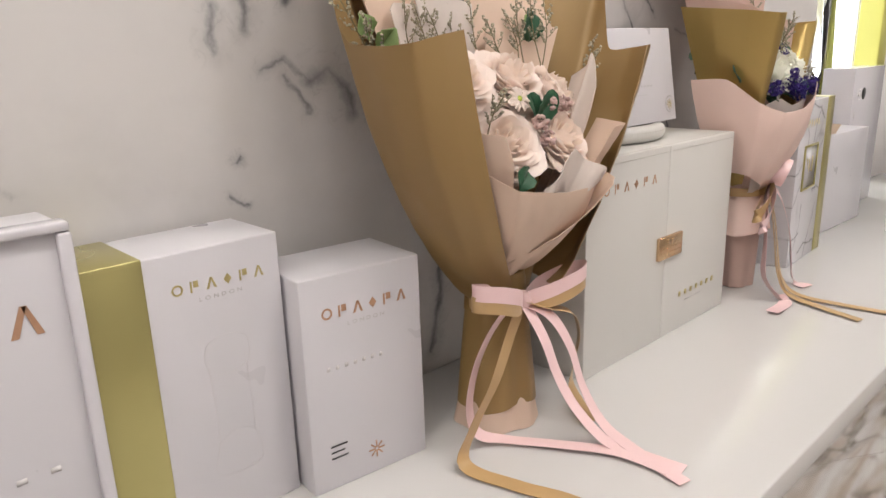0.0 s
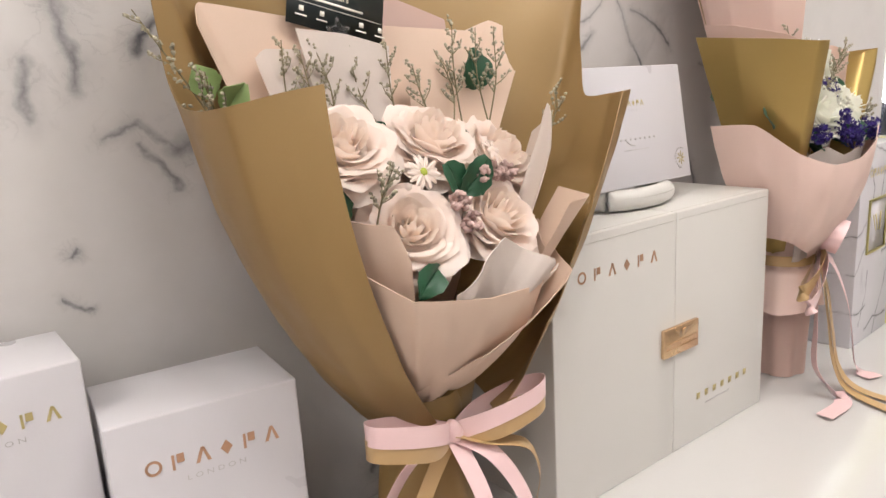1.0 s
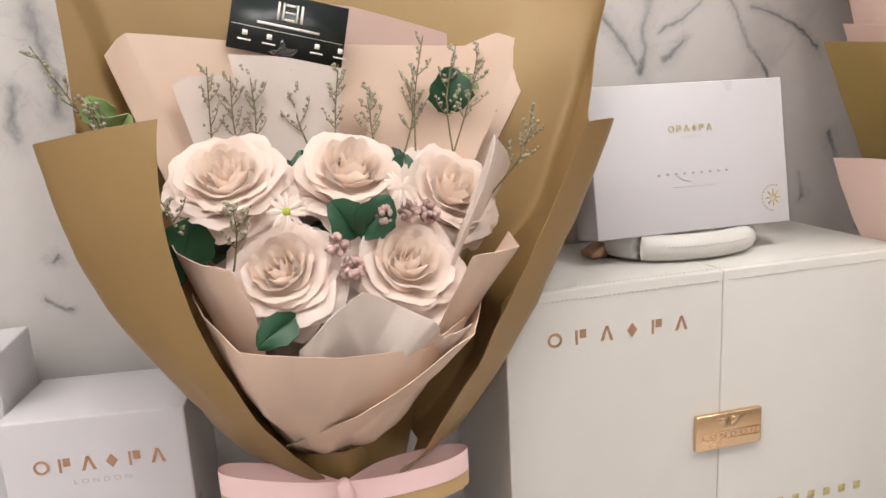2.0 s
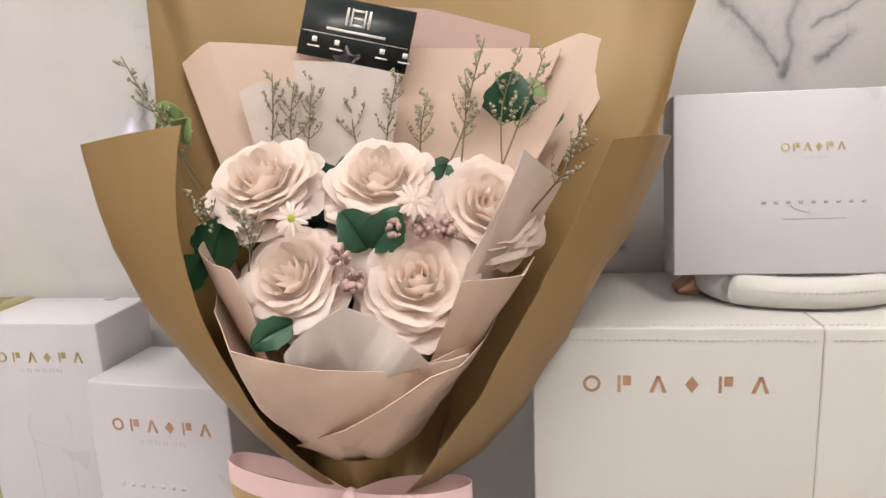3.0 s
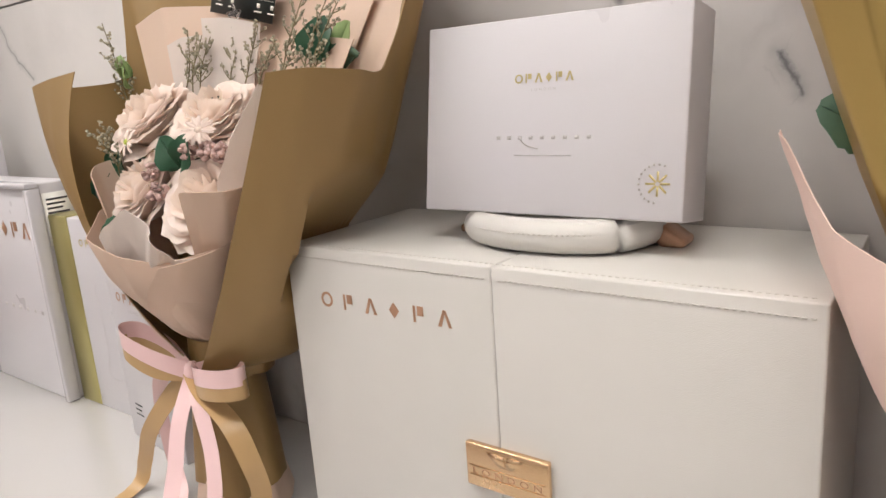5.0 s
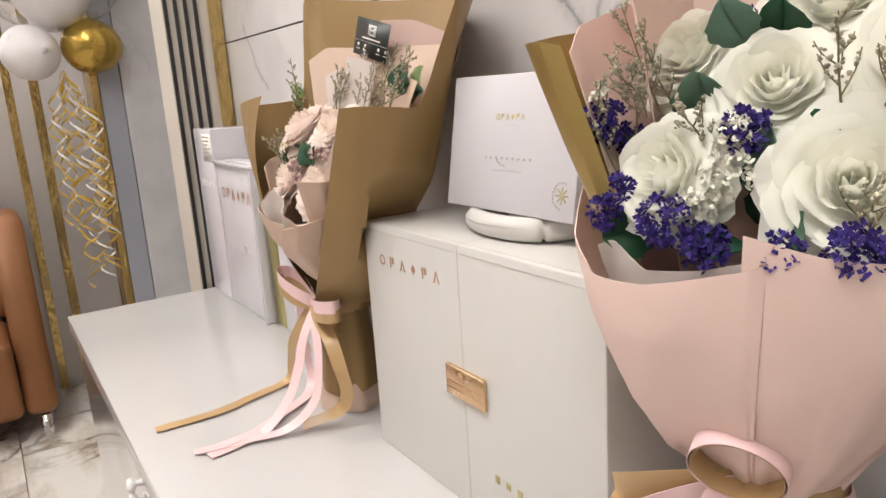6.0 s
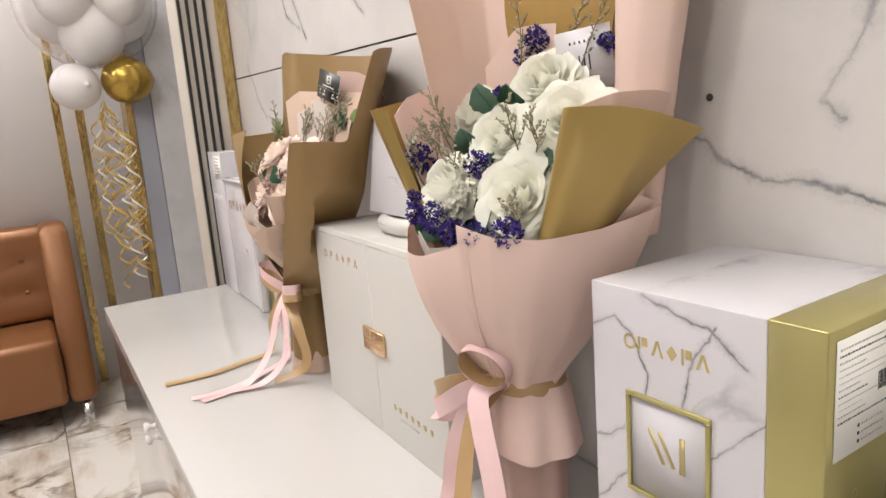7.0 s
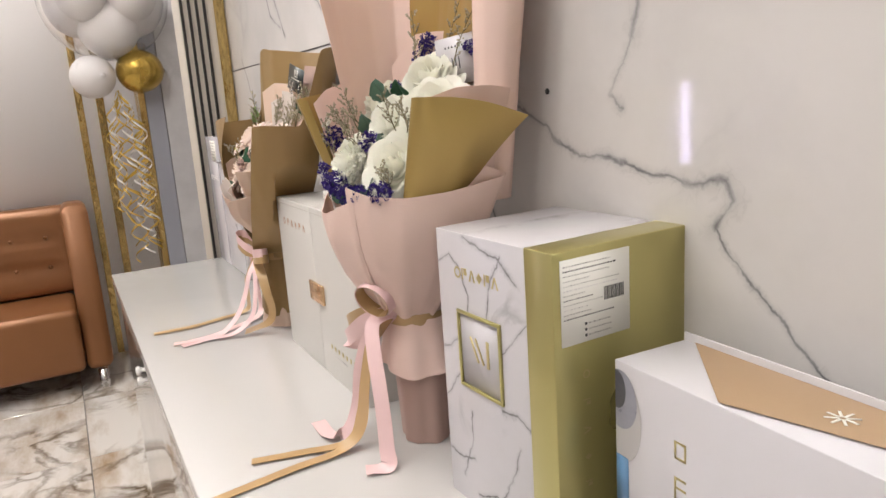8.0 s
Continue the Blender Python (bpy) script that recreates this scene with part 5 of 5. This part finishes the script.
paper("front_paper", [
    ((1.000, .535, 1.100), (1.078, .530, .955), .012), ((1.012, .485, 1.100), (1.074, .500, .955), .014), ((1.040, .446, 1.066), (1.080, .474, .952), .020), ((1.080, .424, 1.050), (1.106, .462, .934), .026), ((1.125, .414, 1.054), W4(-15), .032), ((1.180, .420, 1.070), W4(12), .032), ((1.192, .424, 1.076), W4(18), .032),
], C2, M_PINK, b2, "pink front paper", nu=110, crease=.003, seed=60, belly=.42, pleats=4, low=.002, soft=.5)
paper("front_paper", [
    ((1.182, .420, 1.089), W4(14), .034), ((1.215, .432, 1.081), W4(28), .034), ((1.245, .462, 1.077), W4(48), .034), ((1.258, .515, 1.080), W4(70), .032), ((1.262, .580, 1.090), W4(92), .026), ((1.256, .582, 1.094), W4(100), .02), ((1.256, .535, 1.110), W4(104), .01), ((1.246, .525, 1.085), W4(104), .004),
], C2, M_PINK, b2, "pink front paper", nu=110, crease=.003, seed=62, belly=.42, pleats=4, low=.002, soft=.5)
paper("tissue", [((1.062, .446, 1.062), W4(-50), .018), ((1.085, .436, 1.070), W4(-38), .022), ((1.115, .430, 1.058), W4(-20), .024), ((1.15, .428, 1.064), W4(0), .024), ((1.19, .436, 1.076), W4(20), .024)], C2, M_TISSUE, b2, "white gauze tissue", nu=50, crease=.005, seed=64)
part("skirt", skirt(1.150, .512, .850, .918, .042, .056, .88, .06, phase=.4, wavy=.004), M_PINK, b2, "gathered pink paper frill")
part("stem_wrap", skirt(1.152, .512, TOP + .001, .90, .042, .034, .9, .05, phase=1.4), M_MAUVE, b2, "dusty pink paper foot")
part("waist", skirt(1.146, .510, .905, .945, .036, .043, .86, .06, phase=.9), M_PINK, b2)
for (x, y, z), ax, s, sd in [
    ((1.208, .468, 1.110), (.45, -.8, .45), 1.30, 11), ((1.108, .452, 1.110), (-.05, -.9, .35), 1.15, 12), ((1.146, .500, 1.158), (.35, -.75, .5), 1.22, 13),
    ((1.152, .548, 1.206), (.3, -.7, .6), 1.25, 14), ((1.222, .515, 1.170), (.5, -.7, .45), 1.2, 15), ((1.075, .515, 1.178), (-.1, -.8, .55), 1.1, 16),
]:
    rose(b2, IVORY, M_WHITEROSE, (x, y, z), ax, s, sd, "open ivory rose")
for i, (at, s, n) in enumerate([((1.056, .458, 1.138), .030, 60), ((1.075, .440, 1.085), .022, 40), ((1.125, .432, 1.088), .030, 60), ((1.150, .435, 1.075), .026, 50), ((1.150, .468, 1.134), .026, 50), ((1.222, .445, 1.083), .026, 50), ((1.195, .432, 1.080), .02, 34), ((1.102, .580, 1.248), .026, 50), ((1.085, .575, 1.232), .02, 30), ((1.185, .50, 1.135), .02, 30), ((1.20, .585, 1.235), .018, 26), ((1.06, .48, 1.125), .02, 26), ((1.10, .425, 1.105), .014, 16), ((1.105, .53, 1.195), .016, 20)]):
    cluster(b2, at, s * .8, int(n * 1.9), .0024, 90 + i, M_PURPLE, "statice", "purple statice head", True)
for i, (at, s, n) in enumerate([((1.150, .452, 1.112), .022, 44), ((1.138, .446, 1.097), .018, 30), ((1.148, .460, 1.132), .016, 28), ((1.062, .448, 1.158), .010, 14)]):
    cluster(b2, at, s, n, .0024, 120 + i, M_WHITEBUD, "floret_head", "tiny white florets", True)
for at, to, L, Wd, mt in [
    ((1.10, .50, 1.14), (.2, -.6, .4), .035, .017, M_EUCA), ((1.14, .49, 1.125), (.5, -.6, .1), .035, .017, M_EUCA), ((1.17, .49, 1.125), (.6, -.6, .2), .03, .016, M_LEAF), ((1.12, .51, 1.18), (-.1, -.5, .6), .03, .015, M_EUCA), ((1.09, .48, 1.09), (-.3, -.6, -.1), .03, .015, M_LEAF), ((1.07, .49, 1.11), (-.5, -.5, .3), .03, .016, M_EUCA), ((1.18, .50, 1.10), (.4, -.7, .2), .035, .018, M_LEAF), ((1.15, .50, 1.10), (.1, -.7, .2), .035, .018, M_LEAF), ((1.11, .50, 1.10), (-.1, -.7, .2), .035, .018, M_LEAF), ((1.21, .50, 1.13), (.6, -.6, .2), .03, .015, M_LEAF), ((1.05, .49, 1.10), (-.6, -.4, .4), .028, .014, M_EUCA), ((1.13, .53, 1.18), (.2, -.5, .4), .03, .016, M_LEAF), ((1.14, .47, 1.075), (.1, -.6, .0), .032, .018, M_LEAF), ((1.18, .46, 1.08), (.3, -.6, .1), .032, .018, M_LEAF), ((1.09, .465, 1.075), (-.2, -.6, .0), .032, .018, M_LEAF),
]:
    leaf(b2, at, to, L, Wd, mt, up=(.3, -1, .3))
foliage(b2, 1.145, 1.130, .080, .045, .548, 30, 15, (M_DARKLEAF, M_EUCA, M_LEAF), (.4, -1, .3))
for i, (a, b) in enumerate([((1.08, .49, 1.13), (1.055, .475, 1.21)), ((1.09, .50, 1.13), (1.075, .47, 1.195)), ((1.11, .55, 1.20), (1.09, .565, 1.29)), ((1.07, .47, 1.12), (1.062, .455, 1.18)), ((1.19, .49, 1.13), (1.195, .468, 1.19)), ((1.20, .49, 1.13), (1.215, .475, 1.18)), ((1.16, .56, 1.2), (1.175, .59, 1.30)), ((1.17, .57, 1.2), (1.20, .59, 1.28)), ((1.22, .46, 1.08), (1.228, .445, 1.11)), ((1.07, .46, 1.10), (1.066, .445, 1.165)), ((1.12, .47, 1.11), (1.118, .445, 1.15)), ((1.08, .47, 1.14), (1.07, .45, 1.17))]):
    sprig(b2, a, b, 140 + i, reach=.026, r=.0013, branches=9, dense=6, label="olive dried sprig")
c2 = part("name_card", block(-.028, .028, -.0003, .0003, -.028, .028), M_BOXMARBLE, b2, "small white marbled card", Matrix.Translation((1.178, .575, 1.222)) @ Matrix.Rotation(radians(24), 4, "Z") @ Matrix.Rotation(radians(-6), 4, "Y"))
part("print", bars([(-.014 + i * .005, -.0122 + i * .005, .015, .0175) for i in range(6)] + [(-.0060, -.0046, -.010, .004), (-.0010, .0004, -.010, .004), (.0040, .0054, -.010, .004)], -.0004), M_INK, c2, "small black print")
K2 = (1.162, .473, .928)
band("ribbon", [(1.146 + .045 * math.sin(a), .509 - .040 * math.cos(a), .918) for a in [i * 2 * math.pi / 10 for i in range(11)]], .014, (0, 0, 1), None, M_GOLDRIBBON, b2, "tan gold ribbon round the stems")
E1, E2 = Vector((.93, .37, 0)), Vector((.13, -.33, .93))
LOOP = [Vector(K2) + Vector((-.004, -.010, 0)) + E2 * .023 * (1 + math.sin(a)) + E1 * .027 * math.cos(a) for a in [math.pi * (-.5 + k / 5) for k in range(11)]]
band("bow_loop", LOOP, .024, (.3, -.75, -.30), None, M_PINKRIBBON, b2, "pink satin bow loop")
band("bow_loop", [p.lerp(Vector(K2) + Vector((-.004, -.010, 0)) + E2 * .023, .06) for p in LOOP], .023, (.3, -.75, -.30), None, M_GOLDRIBBON, b2, "tan gold lining of the bow loop")
band("bow_loop", [K2, (1.132, .452, .922), (1.100, .444, .908), (1.074, .446, .894), (1.078, .456, .890), (1.116, .462, .906), K2], .020, (.2, -.15, 1), None, M_GOLDRIBBON, b2, "tan gold satin bow loop")
band("bow_loop", [K2, (1.134, .450, .914), (1.104, .440, .892), (1.080, .440, .876), (1.086, .448, .872), (1.122, .456, .896), K2], .020, (.2, -.15, 1), None, M_PINKRIBBON, b2, "pink satin bow loop")
kn = bmesh.new()
bmesh.ops.create_icosphere(kn, subdivisions=3, radius=1, matrix=Matrix.Translation(K2) @ Matrix.Diagonal((.009, .008, .010, 1)))
for v in kn.verts:
    v.co += Vector((noise.noise(v.co * 160), noise.noise(v.co * 160 + Vector((5, 0, 0))), 0)) * .002
part("ribbon_knot", kn, M_PINKRIBBON, b2, "pink satin knot")
band("ribbon_tail", [K2, (1.152, .450, .915), (1.166, .442, .885), (1.184, .438, .845), (1.194, .436, .805), (1.200, .434, .772), (1.208, .430, .7545), (1.200, .405, .7535)], .024, (1, .35, 0), (1, .6, 0), M_PINKRIBBON, b2, "pink satin ribbon tail")
band("ribbon_tail", [K2, (1.137, .452, .89), (1.130, .440, .84), (1.128, .430, .79), (1.128, .41, .758), (1.11, .35, .7535), (1.095, .294, .7525)], .015, (1, .35, 0), (1, .1, 0), M_GOLDRIBBON, b2, "tan gold satin ribbon tail")
band("ribbon_tail", [K2, (1.140, .448, .88), (1.138, .438, .83), (1.14, .428, .78), (1.14, .40, .7565), (1.145, .33, .7535), (1.16, .235, .7525)], .015, (1, .35, 0), (1, .1, 0), M_GOLDRIBBON, b2, "tan gold satin ribbon tail")
band("ribbon_tail", [K2, (1.125, .455, .89), (1.105, .445, .84), (1.098, .44, .79), (1.105, .42, .760), (1.09, .40, .7555), (1.04, .40, .7545)], .020, (1, .35, 0), (.3, 1, 0), M_PINKRIBBON, b2, "pink satin ribbon tail")
for ch in list(b2.children):
    shifted(ch, LOC2)


# ---- armchair at the end of the room ----
chair = thing("sofa", pose(-1.46, -0.53, 0), "copper-brown leatherette sofa with a buttoned back", "sofa")
CW = 0.75
for y0, y1 in ((-CW + .112, -.002), (.002, CW - .112)):
    part("seat", block(-.38, .03, y0, y1, .10, .385, .03, 4), M_SOFA, chair, "copper-brown seat cushion")
bm = block(-.47, -.34, -CW + .05, CW - .05, .385, .80, .04, 4)
bmesh.ops.subdivide_edges(bm, edges=[e for e in bm.edges if e.calc_length() > .1], cuts=24, use_grid_fill=True)
for v in bm.verts:
    if v.co.x > -.36:
        for bx in [-.56 + .14 * k for k in range(9)]:
            for bz in (.52, .66):
                d = math.hypot(v.co.y - bx, v.co.z - bz)
                v.co.x -= .02 * math.exp(-(d / .035) ** 2)
part("backrest", bm, M_SOFA, chair, "buttoned backrest")
for bx in [-.56 + .14 * k for k in range(9)]:
    for bz in (.52, .66):
        part("button", lathe([(0, .006), (.007, .004), (.010, 0), (0, -.001)], 12), M_SOFA, chair, "covered button", Matrix.Translation((-.352, bx, bz)) @ Matrix.Rotation(math.pi / 2, 4, "Y"))
for sg in (-1, 1):
    a = block(-.47, .01, sg * (CW - .055) - .055, sg * (CW - .055) + .055, .09, .81, .035, 4)
    for v in a.verts:
        if v.co.z > .5:
            v.co.x -= max(0, v.co.x + .2) * .9 * (v.co.z - .5) / .3
    part("arm", a, M_SOFA, chair, "padded side wing")
for lx in (-.40, -.015):
    for sg in (-1, 1):
        part("leg", lathe([(0, 0), (.018, 0), (.020, .004), (.022, .088), (0, .0885)], 16), M_CHROME, chair, "short chrome leg", Matrix.Translation((lx, sg * (CW - .05), 0)))

# ---- balloons with streamers ----
clump = thing("balloon_cluster", pose(-.95, .37, 1.30), "clear bubble balloon with white and gold balloons and streamers", "balloon")


def balloon(r, knot=True):
    prof = [(0, r)]
    for i in range(1, 20):
        a = math.pi * i / 20
        prof.append((r * math.sin(a) * (1 - .06 * (1 - math.cos(a)) / 2), r * math.cos(a) * (1.0 if a < 1.6 else 1.06)))
    prof += [(.010, -r * 1.06), (.006, -r * 1.07), (.009, -r * 1.10), (0, -r * 1.10)]
    return lathe(prof, 36)


M_BUBBLE = glassy("clear_bubble_film", (.99, .98, .97))
bub = part("bubble", lathe([(.215 * math.sin(math.pi * i / 28), -.215 * math.cos(math.pi * i / 28)) for i in range(29)], 48), M_BUBBLE, clump, "clear bubble film", Matrix.Translation((0, .0, .30)))
thicken(bub, .0008)
bub.visible_shadow = False
part("hanging_line", tube([(0, 0, .514), (.003, .002, 1.2), (0, 0, 1.8995)], .0012, n=8, k=5), M_WHITESTREAM, clump, "thin line to the ceiling")
for p, r, mt, w in [((-.02, -.088, .285), .112, M_WHITEBALL, "white balloon"), ((.0, .090, .280), .110, M_WHITEBALL, "white balloon"), ((.02, .0, .205), .108, M_WHITEBALL, "white balloon"), ((.095, .012, .372), .082, M_GOLDBALL, "small gold balloon"), ((-.08, .02, .38), .105, M_WHITEBALL, "white balloon"), ((.085, -.075, .30), .085, M_WHITEBALL, "white balloon"), ((.085, .085, .30), .085, M_WHITEBALL, "white balloon")]:
    part("inner_balloon", balloon(r), mt, bub, w, Matrix.Translation(Vector(p) - Vector((0, 0, .30))))
for k in range(9):
    q = Vector((.88, -.45, 0)) * math.cos(radians(-58 + k * 6)) + Vector((.45, .88, 0)) * math.sin(radians(-58 + k * 6))
    tall_bar = .030 if k % 3 else .042
    part("print", block(-.0006, .0006, -.0075, .0075, -tall_bar / 2, tall_bar / 2), M_INK, bub, "black print on the film", Matrix.Translation(q * .2158 + Vector((0, 0, .012))) @ Matrix.Rotation(math.atan2(q.y, q.x), 4, "Z"))
part("balloon", balloon(.078), M_WHITEBALL, clump, "white round balloon", pose(0, -.073, .031, 0, -90, 20))
part("balloon", balloon(.080), M_GOLDBALL, clump, "chrome gold round balloon", pose(.01, .083, .044, 90, 0, 10))
rnd = random.Random(5)
for i in range(13):
    ox, oy, ln = rnd.uniform(-.05, .05), rnd.uniform(-.05, .06), rnd.uniform(.40, .66)
    turns, rad, ph = ln * rnd.uniform(14, 22), rnd.uniform(.012, .028), rnd.uniform(0, 6)
    n = int(turns * 12)
    pts = []
    for j in range(n + 1):
        s = j / n
        a = ph + turns * 2 * math.pi * s * .55
        k = min(1, s * 4)
        pts.append((ox * k + rad * k * math.cos(a), oy * k + rad * k * math.sin(a), -.02 - ln * s))
    bm = ribbon(pts, .006, (0, 0, 1), (.2, .1, 1), n=n)
    thicken(part("streamer", bm, M_FOILSTREAM if i % 4 else M_WHITESTREAM, clump, "curled gold foil streamer" if i % 4 else "curled white streamer"), .0003)

# ---- pieces of the setting ----
T = 0.6
lay = block(0, T - .003, 0, T * 2 - .003, -.007, 0, .001, 1)
tile_mesh = bpy.data.meshes.new("tile")
lay.to_mesh(tile_mesh)
lay.free()
tile_mesh.materials.append(M_FLOOR)
for i in range(11):
    for j in range(4):
        place("tile", tile_mesh, floor, m=Matrix.Translation((X0 + i * T, .075 - 3 * T * 2 + j * T * 2, 0)))
SLABS = [(-.727, 1.79, 0, 1.294), (-.727, 1.79, 1.297, CEIL)]
for x0, x1, z0, z1 in SLABS:
    part("slab", block(x0, x1, WALL, WALL + .0195, z0, z1, .0006, 1), M_WALL, wall_north, smooth=False)
pin = part("drill_hole", lathe([(0, 0), (.0035, 0), (.0035, .001), (0, .001)], 12), M_INK, wall_north, "small dark drill hole", Matrix.Translation((1.262, WALL - .0004, 1.179)) @ Matrix.Rotation(math.pi / 2, 4, "X"))
